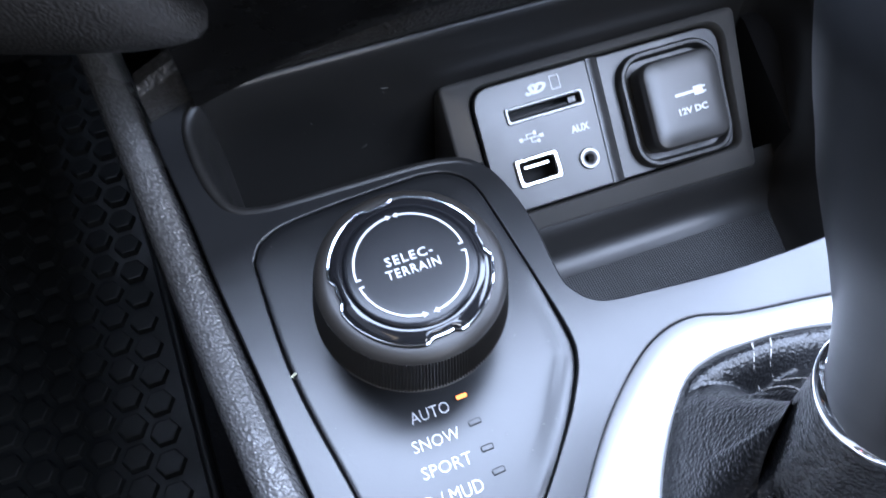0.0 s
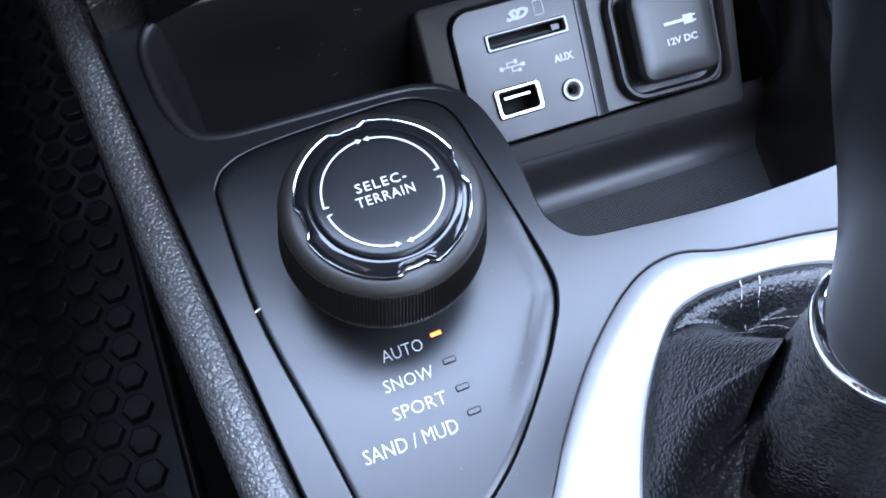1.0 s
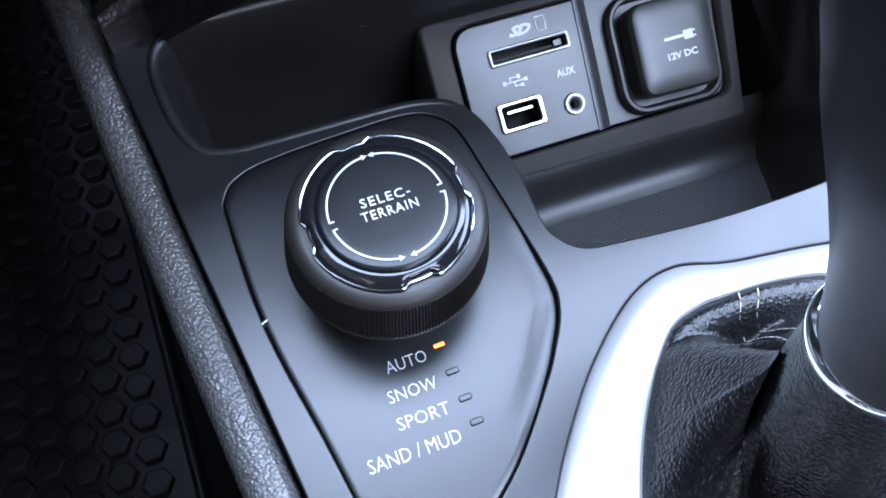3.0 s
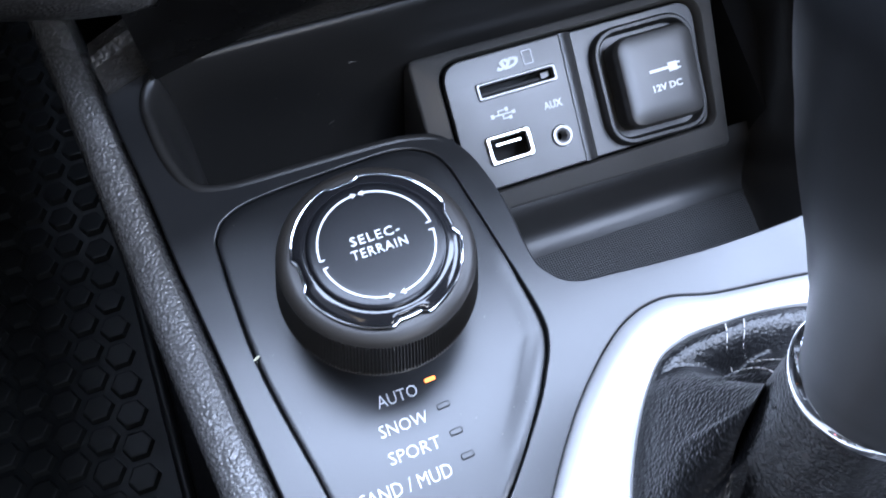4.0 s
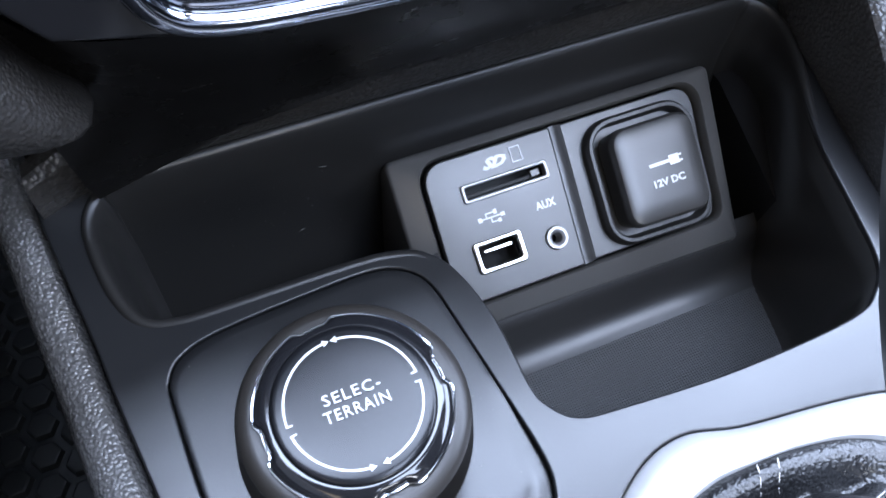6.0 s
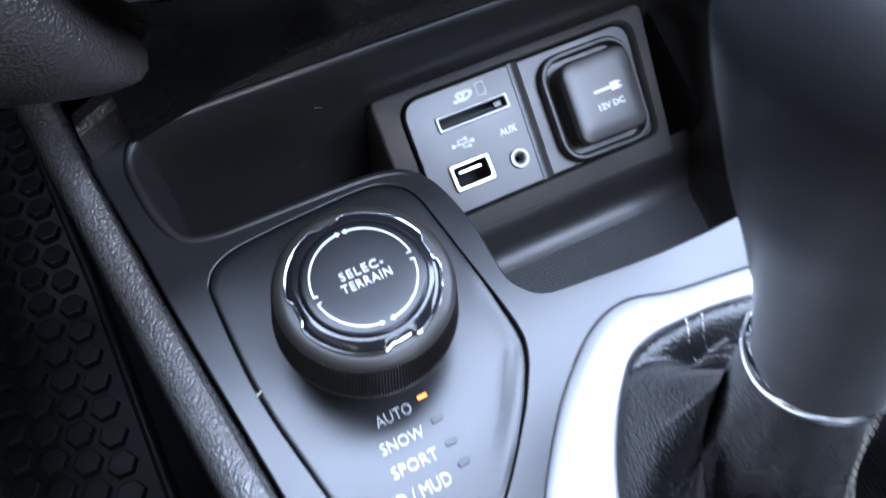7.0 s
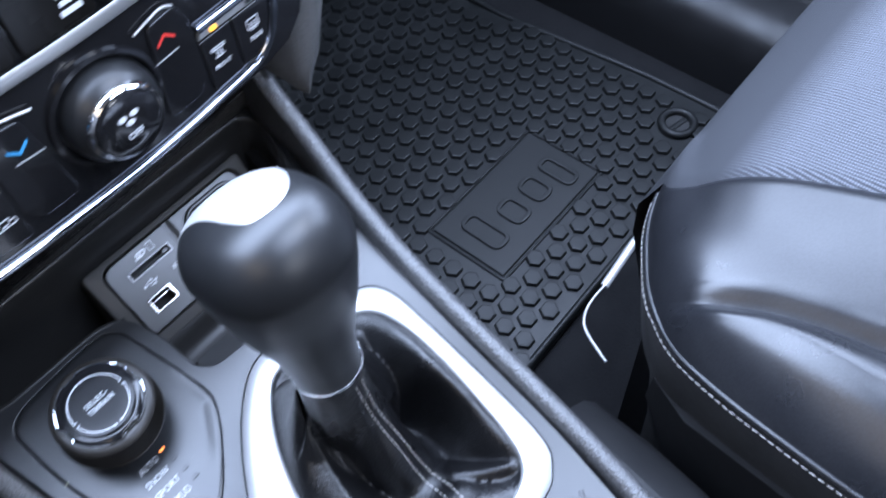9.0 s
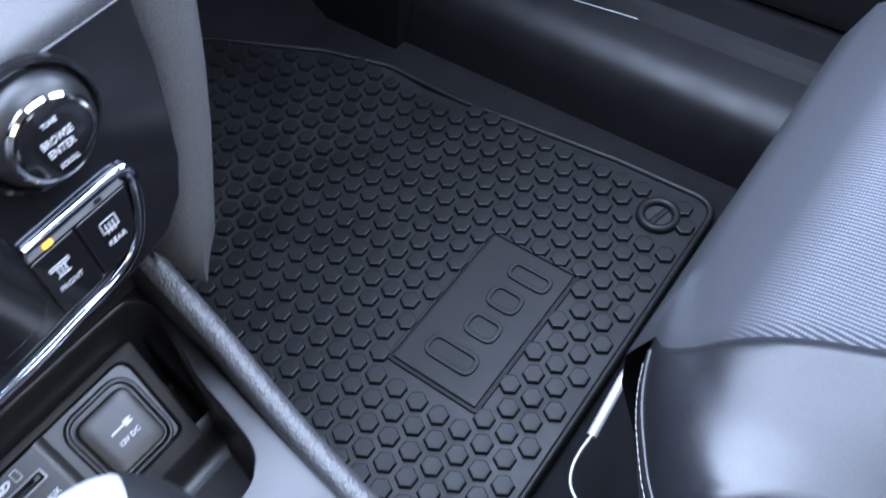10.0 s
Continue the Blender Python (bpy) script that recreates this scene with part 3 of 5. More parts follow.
# flanks of the console down to the floor
bm = loft_bm([[(x - 0.004, y, deck_z(min(y, 0.09)) - 0.012), (x - 0.008, y, 0.24), (x - 0.012, y, 0.02), (x + 0.02, y, 0.02), (x + 0.02, y, deck_z(min(y, 0.09)) - 0.03)] for x, y in ((-0.012, -0.34), (-0.024, -0.22), (-0.0385, -0.10), (-0.052, -0.03), (-0.062, 0.05), (-0.070, 0.13), (-0.075, 0.30), (-0.08, 0.5))], True, True)
part("side_panel", bm, DARK, console)
bm = loft_bm([[(x + 0.004, y, deck_z(min(y, 0.09)) - 0.010), (x + 0.010, y, 0.24), (x + 0.014, y, 0.02), (x - 0.02, y, 0.02), (x - 0.02, y, deck_z(min(y, 0.09)) - 0.03)] for x, y in ((0.098, -0.34), (0.123, -0.232), (0.1395, -0.150), (0.156, -0.035), (0.1665, 0.03), (0.174, 0.09), (0.178, 0.30), (0.18, 0.5))], True, True)
part("side_panel", bm, DARK, console)
# low swoop pressed into the deck beside the recess
tube("pressed_crease", [tuple(lay(Vector((x, y, -0.0009)))) for x, y in catmull([(0.1174, -0.1789), (0.1105, -0.1891), (0.1057, -0.2024), (0.1040, -0.2179), (0.1030, -0.2407), (0.1025, -0.2826)], 6, False)], 0.0016, DECK, console, flat=(0.0022, 0.0013))

# swept outer bolster behind the right rail
bm = loft_bm([[(x0, y, z), (x0 + 0.012, y, z + 0.002), (x0 + 0.030, y - 0.004, z - 0.008), (x0 + 0.042, y - 0.006, z - 0.030), (x0 + 0.042, y - 0.006, 0.02), (x0, y, 0.02)] for x0, y, z in ((0.150, -0.140, 0.262), (0.141, -0.180, 0.280), (0.132, -0.220, 0.288), (0.120, -0.260, 0.290), (0.106, -0.340, 0.288))], True, True)
part("outer_bolster", bm, DARK, console)


# ---------------------------------------------------------------- media panel in the bin
media = thing("media_panel", "grey-black panel with card slot, charging port, audio jack and power socket", "panel", at=(0.09, 0.075, 0.31))
S = math.hypot(1, 0.8)
PAN = Matrix(((1, 0, 0, 0), (0, 1 / S, -0.8 / S, 0.0515), (0, 0.8 / S, 1 / S, 0.268 + 0.8 * 0.0515), (0, 0, 0, 1)))
frame_loop = rounded([(0.0326, -0.0070), (0.1400, -0.0095), (0.1480, 0.0488), (0.0340, 0.0488)], [0.003, 0.003, 0.003, 0.003], 10)
seat_loop = rounded([(0.0416, 0.0), (0.1350, 0.0), (0.1400, 0.0446), (0.0428, 0.0446)], [0.004, 0.005, 0.007, 0.008], 10)
bm = loft_bm([[tuple(PAN @ Vector((x, y, h))) for x, y in grow(seat_loop, d)] for h, d in ((-0.0070, 0.0004), (-0.0016, 0.0006), (-0.0009, 0.0011), (-0.0012, 0.0018))] + [[tuple(PAN @ Vector((x, y, h))) for x, y in grow(frame_loop, d)] for h, d in ((-0.0030, -0.0012), (-0.0034, -0.0005), (-0.0044, 0.0), (-0.0400, 0.0008))])
part("surround", bm, SURROUND, media)
# concave foot that turns from the panel down to the bin's floor
rings = []
for y, z in ((0.0520, 0.3035), (0.0476, 0.3010), (0.0452, 0.2965), (0.0432, 0.2920), (0.0405, 0.2888), (0.0370, 0.2872), (0.0350, 0.2868), (0.0345, 0.2850)):
    rings.append([(0.0380 + (0.1535 - 0.30 * (0.052 - y) - 0.0380) * i / 12, y, z) for i in range(13)])
part("foot", loft_bm(rings, closed=False), BIN, media)
left_loop = rounded([(0.0421, 0.0004), (0.0840, 0.0004), (0.0862, 0.0442), (0.0433, 0.0442)], [0.004, 0.0006, 0.0006, 0.008], 10)
sd_hole = box2(0.0542, 0.0306, 0.0806, 0.0342, 0.0006)
usb_hole = box2(0.0526, 0.0094, 0.0653, 0.0162, 0.0010)
aux_hole = circle2(0.0777, 0.0112, 0.0030, 32)
plate("port_plate", [left_loop, sd_hole, usb_hole, aux_hole], 0.003, PANEL, media, PAN, bevel=0.0005)
plate("port_backing", [box2(0.042, 0.002, 0.085, 0.042, 0.002)], 0.001, GAP, media, PAN @ Matrix.Translation((0, 0, -0.010)))
right_loop = rounded([(0.0880, 0.0004), (0.1346, 0.0004), (0.1396, 0.0442), (0.0898, 0.0442)], [0.001, 0.005, 0.007, 0.001], 10)
plate("socket_plate", [right_loop], 0.003, PANEL, media, PAN @ Matrix.Translation((0, 0, -0.0042)), bevel=0.0004)
rings = [[tuple(PAN @ Vector((a + (b - a) * i / 6, 0.0004 + 0.0438 * i / 6, h))) for i in range(7)] for a, b, h in ((0.0836, 0.0858, -0.0006), (0.0840, 0.0862, 0.0001), (0.0852, 0.0874, -0.0001), (0.0866, 0.0888, -0.0008), (0.0880, 0.0902, -0.0020), (0.0892, 0.0914, -0.0034), (0.0902, 0.0924, -0.0044))]
part("divider", loft_bm(rings, closed=False), PANEL, media)
# card slot
slot = plate("card_slot", [box2(0.0530, 0.0294, 0.0818, 0.0353, 0.0012), sd_hole], 0.003, DULL, media, PAN @ Matrix.Translation((0, 0, 0.0008)), bevel=0.0004, label="card slot with a dull metal rim")
plate("slot_tongue", [box2(0.0550, 0.0310, 0.0790, 0.0322, 0.0003)], 0.002, GAP, slot, PAN @ Matrix.Translation((0, 0, -0.0020)), bevel=0.0002)
plate("slot_contact", [box2(0.0765, 0.0312, 0.0795, 0.0334, 0.0003)], 0.001, PANEL, slot, PAN @ Matrix.Translation((0, 0, -0.0012)), bevel=0.0002)
usb = plate("usb_port", [box2(0.0509, 0.0078, 0.0670, 0.0177, 0.0016), usb_hole], 0.006, STEEL, media, PAN @ Matrix.Translation((0, 0, 0.0010)), bevel=0.0005, label="charging port with a bright metal rim")
plate("port_tongue", [box2(0.0545, 0.0138, 0.0637, 0.0148, 0.0002)], 0.005, STEEL, usb, PAN @ Matrix.Translation((0, 0, -0.0006)), bevel=0.0002, label="bright port tongue")
aux = part("aux_jack", lathe_bm([(0.0014, -0.004), (0.0018, 0.0004), (0.0026, 0.0010), (0.0034, 0.0010), (0.0038, 0.0002), (0.0038, -0.002)], 40, False), DULL, media)
aux.matrix_parent_inverse = aux.matrix_parent_inverse @ PAN @ Matrix.Translation((0.0777, 0.0112, 0))
# print above the ports
flat = PAN @ Matrix.Translation((0, 0, 0.00005))
text_mesh("aux_lettering", "AUX", 0.0026, 0.0068, WHITE, media, flat @ Matrix.Translation((0.0776, 0.0222, 0)), bold=0.03)
text_mesh("card_mark", "SD", 0.0036, 0.0082, WHITE, media, flat @ Matrix.Translation((0.0660, 0.0392, 0)), shear=0.5, bold=0.06)
bars("card_outline", [(0.0716, 0.0372, 0.0719, 0.0420), (0.0748, 0.0372, 0.0751, 0.0420), (0.0716, 0.0372, 0.0751, 0.0375), (0.0716, 0.0417, 0.0751, 0.0420)], WHITE, media, flat)
usb_icon = [(0.0560, 0.0234, 0.0632, 0.0238), (0.0580, 0.0236, 0.0584, 0.0250), (0.0580, 0.0248, 0.0608, 0.0252), (0.0594, 0.0220, 0.0598, 0.0236), (0.0594, 0.0219, 0.0618, 0.0223), (0.0608, 0.0243, 0.0618, 0.0257), (0.0616, 0.0215, 0.0626, 0.0227), (0.0554, 0.0229, 0.0566, 0.0243), (0.0628, 0.0230, 0.0642, 0.0242)]
bars("port_mark", usb_icon, WHITE, media, flat)
# socket cap
cap_loop = rounded([(0.1000, 0.0056), (0.1290, 0.0048), (0.1312, 0.0368), (0.1012, 0.0368)], [0.005, 0.005, 0.006, 0.006], 8)
rings = [[tuple(PAN @ Vector((x, y, h))) for x, y in grow(cap_loop, d)] for h, d in ((-0.0042, 0.0050), (-0.0012, 0.0048), (-0.0002, 0.0040), (-0.0002, 0.0030), (-0.0014, 0.0022), (-0.0050, 0.0018))]
part("socket_collar", loft_bm(rings), BIN, media)
rings = [[tuple(PAN @ Vector((0.1155 + (x - 0.1155) * f, 0.0212 + (y - 0.0212) * f, h + 0.0006))) for x, y in cap_loop] for h, f in ((-0.004, 0.97), (0.0030, 1.0), (0.0048, 0.985), (0.0060, 0.94), (0.0065, 0.86), (0.0067, 0.6), (0.0068, 0.1))]
cap = part("socket_cap", loft_bm(rings, False, True), PANEL, media, "black rounded power socket cap")
top = PAN @ Matrix.Translation((0, 0, 0.00745))
text_mesh("socket_lettering", "12V DC", 0.0024, 0.0110, WHITE, cap, top @ Matrix.Translation((0.1162, 0.0170, 0)), bold=0.03)
bars("plug_mark", [(0.1108, 0.0223, 0.1180, 0.0233), (0.1180, 0.0213, 0.1214, 0.0243), (0.1214, 0.0216, 0.1225, 0.0222), (0.1214, 0.0234, 0.1225, 0.0240)], WHITE, cap, top)


# ---------------------------------------------------------------- drive-mode selector
selector = thing("selector_plate", "satin black selector plate set into the console deck", "panel", at=(-0.005, 0.0, deck_z(0)))


def dished(c):
    """The plate with its scooped right flank."""
    x, y, h = c
    if h > -0.002:
        edge = 0.0306 - 0.66 * max(0.0, -(y + 0.014))
        f = 1 / (1 + math.exp(-(x - edge) / 0.0008))
        h -= 0.0016 * f * max(0.0, 1 - ((y + 0.016) / 0.026) ** 2)
    return lay(Vector((x, y, h)))


def inset_grid(loop, mat, parent, name, rows=18, fn=None):
    """A plate whose top is a fine mesh, so that it can be shaped."""
    cx, cy = -0.004, -0.004
    rings = []
    for i in range(rows):
        f = 1 - i / (rows - 1) * 0.985
        g = [(cx + (x - cx) * f, cy + (y - cy) * f) for x, y in loop]
        rings.append([tuple(fn(Vector((x, y, 0.0)))) for x, y in g])
    first = [[tuple(fn(Vector((x, y, h)))) for x, y in grow(loop, d)] for h, d in ((-0.004, 0.0), (-0.0008, 0.0), (-0.00025, -0.00025))]
    rings = first + [[tuple(fn(Vector((x, y, 0.0)))) for x, y in grow(loop, -0.0008)]] + rings[1:]
    return part(name, loft_bm(rings, False, True), mat, parent)


inset_grid(sel_loop, DECK, selector, "plate", 22, dished)
for word, x0, x1, y in (("AUTO", -0.0137, -0.0032, -0.0176), ("SNOW", -0.0156, -0.0031, -0.0248), ("SPORT", -0.0156, -0.0024, -0.0317), ("SAND / MUD", -0.0254, -0.0022, -0.0389)):
    text_mesh("lettering", word, 0.0031 if "/" not in word else 0.0034, x1 - x0, WHITE, selector, deck_pose((x0 + x1) / 2, y, 0.00005), bold=-0.012)
for i, (x, y) in enumerate(((0.0008, -0.0164), (0.0016, -0.0237), (0.0022, -0.0309), (0.0027, -0.0372))):
    lens = box2(-0.0014, -0.0005, 0.0014, 0.0005, 0.0002, 3)
    m = deck_pose(x, y, 0.0004, 2)
    ring = plate("indicator", [grow(lens, 0.0003), lens], 0.0012, GAP, selector, m, bevel=0.0001)
    plate("indicator_lens", [lens], 0.001, AMBER if i == 0 else DECK, ring, m, label="amber indicator, lit" if i == 0 else "")
bm = bmesh.new()
bmesh.ops.create_cube(bm, size=1, matrix=deck_pose(-0.0384, 0.0034, 0.0010, 25) @ Matrix.Diagonal((0.0018, 0.0005, 0.0004, 1)))
tagged(part("lint_fleck", bm, FUZZ, smooth=False), "tiny pale yellow fleck of lint in the seam", "lint")

knob = thing("rotary_dial", "black rotary mode dial with chrome ring on the selector plate", "dial", at=(-0.0044, 0.0077, deck_z(0.0077)))
KN = Matrix.Translation((-0.0044, 0.0077, 0.3373)) @ pose(0, 0, 0, 9.5)


def turned(name, profile, mat, parent, label="", n=96, m=Matrix(), cap=True):
    bm = lathe_bm(profile, n, cap)
    bm.transform(KN @ m)
    return part(name, bm, mat, parent, label)


base_ring = turned("base_ring", [(0.0190, -0.004), (0.0190, 0.0165), (0.0186, 0.0168)], GAP, knob)
turned("skirt", [(0.0186, 0.0162), (0.0243, 0.0158), (0.0248, 0.0164), (0.0242, 0.0168), (0.0228, 0.0306), (0.0232, 0.0311), (0.0229, 0.0318), (0.0220, 0.0327), (0.0208, 0.0333), (0.0200, 0.0334)], SKIRT, knob, "matt black knob skirt")
# knurl of the grip band
bm = bmesh.new()
for i in range(190):
    m = KN @ Matrix.Rotation(2 * math.pi * i / 190, 4, "Z")
    b = [bm.verts.new(m @ Vector(v)) for v in ((0.0240, -0.00032, 0.0167), (0.0240, 0.00032, 0.0167), (0.0249, 0, 0.0168), (0.0226, -0.00030, 0.0308), (0.0226, 0.00030, 0.0308), (0.0234, 0, 0.0307))]
    for f in ((0, 2, 5, 3), (2, 1, 4, 5), (0, 1, 2), (3, 5, 4)):
        bm.faces.new([b[j] for j in f])
tagged(part("grip_ribs", bm, SKIRT, knob, "fine upright ribs", smooth=False), kind="stuff")


def notch(a):
    """Depth of the four finger notches in the chrome ring at the angle a."""
    d = 0.0
    for c in (-85, 4, 97, 183):
        e = (math.degrees(a) - c + 180) % 360 - 180
        d = max(d, max(0.0, min(1.0, (13 - abs(e)) / 5)))
    return d


# piano black bevel with a chrome line that dips at the notches
N = 192
rings = []
for r, z, cut in ((0.0196, 0.0318, 1), (0.0199, 0.0330, 1), (0.0197, 0.0338, 1), (0.0192, 0.0345, 1), (0.0185, 0.0350, 0.6), (0.0177, 0.0354, 0.2), (0.0170, 0.0356, 0), (0.0163, 0.0357, 0), (0.0158, 0.0356, 0)):
    rings.append([tuple(KN @ Vector(((r - 0.0012 * cut * notch(a)) * math.cos(a), (r - 0.0012 * cut * notch(a)) * math.sin(a), z))) for a in (2 * math.pi * j / N for j in range(N))])
part("bevel_ring", loft_bm(rings), PIANO, knob, "gloss black bevel ring with finger notches")
line = []
for j in range(N):
    a = 2 * math.pi * j / N
    k = notch(a)
    line.append(tuple(KN @ Vector(((0.0196 - 0.0012 * k) * math.cos(a), (0.0196 - 0.0012 * k) * math.sin(a), 0.0342))))
tube("chrome_line", line, 0.00024, CHROME, knob, True, "bright chrome edge line", res=2)
face = turned("knob_face", [(0.0162, 0.0345), (0.0162, 0.0357), (0.0160, 0.0361), (0.0155, 0.0364), (0.0147, 0.0365), (0.0120, 0.0365), (0.0080, 0.0364), (0.0, 0.0363)], FACE_BLACK, knob, "satin black knob face", cap=False)
FACE = KN @ Matrix.Translation((0, 0, 0.03665))
text_mesh("lettering", "SELEC-", 0.0023, 0.0116, WHITE, face, FACE @ Matrix.Translation((0.0002, 0.0020, 0)), spacing=1.15)
text_mesh("lettering", "TERRAIN", 0.0023, 0.0132, WHITE, face, FACE @ Matrix.Translation((0.0002, -0.0014, 0)), spacing=1.15)
for a0, a1 in ((97, 182), (85, 4), (-81, -3), (-97, -171)):
    # a thin arc with a barb at the end it runs from and an arrow head where it ends
    bm = bmesh.new()
    n = 24
    r0, r1 = 0.01315, 0.01360
    prev = None
    for i in range(n + 1):
        a = radians(a1 + (a0 - a1) * i / n)
        pair = [bm.verts.new(FACE @ Vector((r * math.cos(a), r * math.sin(a), 0.0001))) for r in (r0, r1)]
        if prev:
            bm.faces.new((prev[0], prev[1], pair[1], pair[0]))
        prev = pair
    a, s = radians(a0), 1 if a0 > a1 else -1
    tip = radians(a0 + s * 5.5)
    bm.faces.new([bm.verts.new(FACE @ Vector((r * math.cos(b), r * math.sin(b), 0.0001))) for r, b in ((0.01265, a), (0.01410, a), (0.01338, tip))])
    b0 = radians(a1)
    bm.faces.new([bm.verts.new(FACE @ Vector((r * math.cos(b), r * math.sin(b), 0.0001))) for r, b in ((0.01230, b0), (0.01360, b0), (0.01360, b0 + s * 0.03), (0.01230, b0 + s * 0.03))])
    part("arc_arrow", bm, WHITE, face, smooth=False)


# ---------------------------------------------------------------- gear shifter
bezel = thing("shifter_bezel", "bright satin silver bezel round the shifter boot", "trim", at=(0.06, -0.1, deck_z(-0.1)))
CB = Vector((0.0756, -0.0934))


def polar(loop, n=200, c=CB):
    """The loop's reach from c at even angles."""
    out = []
    k = len(loop)
    for i in range(n):
        a = 2 * math.pi * i / n
        d = Vector((math.cos(a), math.sin(a)))
        best = None
        for j in range(k):
            p, q = Vector(loop[j]) - c, Vector(loop[(j + 1) % k]) - c
            e = q - p
            den = d.x * e.y - d.y * e.x
            if abs(den) < 1e-12:
                continue
            t = (p.x * e.y - p.y * e.x) / den
            s = (p.x * d.y - p.y * d.x) / den
            if t > 0 and -1e-9 <= s <= 1 + 1e-9 and (best is None or t > best):
                best = t
        out.append(best)
    return out


out_r, in_r = polar(bez_out, 240), polar(bez_in, 240)
rings = []
for f, h in ((0.0, -0.0045), (0.0, -0.0006), (0.03, 0.0002), (0.08, 0.0008), (0.16, 0.0017), (0.28, 0.0026), (0.45, 0.0031), (0.65, 0.0032), (0.82, 0.0030), (0.92, 0.0024), (0.97, 0.0014), (1.0, 0.0), (1.0, -0.0050)):
    ring = []
    for i in range(240):
        a = 2 * math.pi * i / 240
        r = out_r[i] + (in_r[i] - out_r[i]) * f
        ring.append(tuple(lay(Vector((CB.x + r * math.cos(a), CB.y + r * math.sin(a), h)))))
    rings.append(ring)
part("frame", loft_bm(rings[:10]), SATIN, bezel)
part("inner_lip", loft_bm(rings[9:]), SATIN, bezel, "rolled inner edge of the bezel")

gate = thing("gear_indicator", "dark gear position plate with white letters beside the boot", "panel", at=(0.008, -0.12, deck_z(-0.12)))
plate("plate", [gate_loop], 0.003, DECK, gate, bend=lambda c: lay(Vector((c.x, c.y, c.z + 0.0038))), bevel=0.0005)
for letter, x, y in (("P", 0.0134, -0.0989), ("R", 0.0150, -0.1113), ("N", 0.0162, -0.1228), ("D", 0.0173, -0.1354)):
    text_mesh("gear_letter", letter, 0.0064, None, WHITE, gate, deck_pose(x, y, 0.0039), bold=0.015)
for i, (x, y) in enumerate(((0.0067, -0.1004), (0.0079, -0.1113), (0.0093, -0.1226), (0.0104, -0.1339))):
    plate("gear_dot", [circle2(0, 0, 0.0011, 20)], 0.0006, REDLED if i == 0 else WHITE, gate, deck_pose(x, y, 0.0042), label="red dot, lit" if i == 0 else "")

shifter = thing("gear_shifter", "soft black shift knob with silver cap on a pleated leather boot", "gear shifter", at=(0.0705, -0.0695, 0.33))
COL = Vector((0.0697, -0.0710, 0.3900))
AX = Vector((0.0026, 0.0190, 0.1)).normalized()
TILTM = Matrix.Translation(COL) @ Vector((0, 0, 1)).rotation_difference(AX).to_matrix().to_4x4()
KNOBM = Matrix.Translation(COL + Vector((-0.0010, -0.0014, 0.0035))) @ Vector((0, 0, 1)).rotation_difference(AX).to_matrix().to_4x4()
profile = [(0.0150, -0.0046), (0.0154, -0.0030), (0.0155, 0.0), (0.0162, 0.0058), (0.0171, 0.0115), (0.0181, 0.0173), (0.0196, 0.0230), (0.0211, 0.0288), (0.0228, 0.0346), (0.0244, 0.0403), (0.0258, 0.0461), (0.0267, 0.0518), (0.0278, 0.0576), (0.0286, 0.0634), (0.0291, 0.0691), (0.0293, 0.0720)]
DOME0, DOMEH, RX, RY, SQUARE = 0.0720, 0.0250, 0.0311, 0.0321, 2.31


def dome(x, y):
    """Height of the knob's flattened top, which falls away towards the dash."""
    q = ((abs(x) / RX) ** SQUARE + (abs(y) / RY) ** SQUARE) ** (2.7 / SQUARE)
    return DOME0 + (DOMEH - 0.18 * y) * max(0.0, 1 - q) ** 0.5


def plump(a, k):
    """Reach of a rounded square of exponent k at the angle a."""
    return (abs(math.cos(a)) ** k + abs(math.sin(a)) ** k) ** (-1 / k)


M = 72
TURNS = [2 * math.pi * j / M for j in range(M)]
rings = []
for r, z in profile:
    u = max(0.0, z / DOME0)
    r *= 1 + 0.0615 * u * u
    k = 2 + (SQUARE - 2) * u * u
    rings.append([(r * plump(a, k) * math.cos(a), r * (1 + 0.032 * u) * plump(a, k) * math.sin(a), z) for a in TURNS])
for i in range(1, 19):
    f = math.cos(i / 19 * math.pi / 2)
    rings.append([(x, y, dome(x, y)) for x, y in ((RX * f * plump(a, SQUARE) * math.cos(a), RY * f * plump(a, SQUARE) * math.sin(a)) for a in TURNS)])
bm = loft_bm(rings, True, True)
bm.transform(KNOBM)
part("shift_knob", bm, SOFT, shifter, "soft-touch black pear-shaped knob")
cap_plan = [tuple(p) for p in catmull([(-0.0190, 0.0222), (-0.0140, 0.0130), (-0.0118, 0.0045), (-0.0104, -0.0030), (-0.0072, -0.0105), (-0.0025, -0.0126), (0.0058, -0.0125), (0.0130, -0.0080), (0.0188, 0.0020), (0.0213, 0.0170), (0.0150, 0.0255), (0.0, 0.0285), (-0.0140, 0.0265)], 6)]
rings = []
for f, h in ((1.0, -0.0012), (1.0, 0.0001), (0.985, 0.0004), *((1 - 0.09 * i, 0.0005) for i in range(1, 11)), (0.02, 0.0005)):
    rings.append([(x * f, 0.006 + (y - 0.006) * f, dome(x * f, 0.006 + (y - 0.006) * f) + h) for x, y in ((1.05 * x, 1.04 * y) for x, y in cap_plan)])
bm = loft_bm(rings, False, True)
bm.transform(KNOBM)
part("cap", bm, SATIN, shifter, "satin silver inlay on top of the knob")
bm = lathe_bm([(0.0150, -0.0056), (0.0160, -0.0052), (0.0164, -0.0036), (0.0164, -0.0006), (0.0158, 0.0008), (0.0148, 0.0010)], 64, False)
bm.transform(TILTM)
part("collar", bm, CHROME, shifter, "polished chrome collar")

# boot: hangs from the collar, sags, and rises to its corners under the bezel
NB = 240
reach = polar(grow(bez_in, 0.0012), NB)


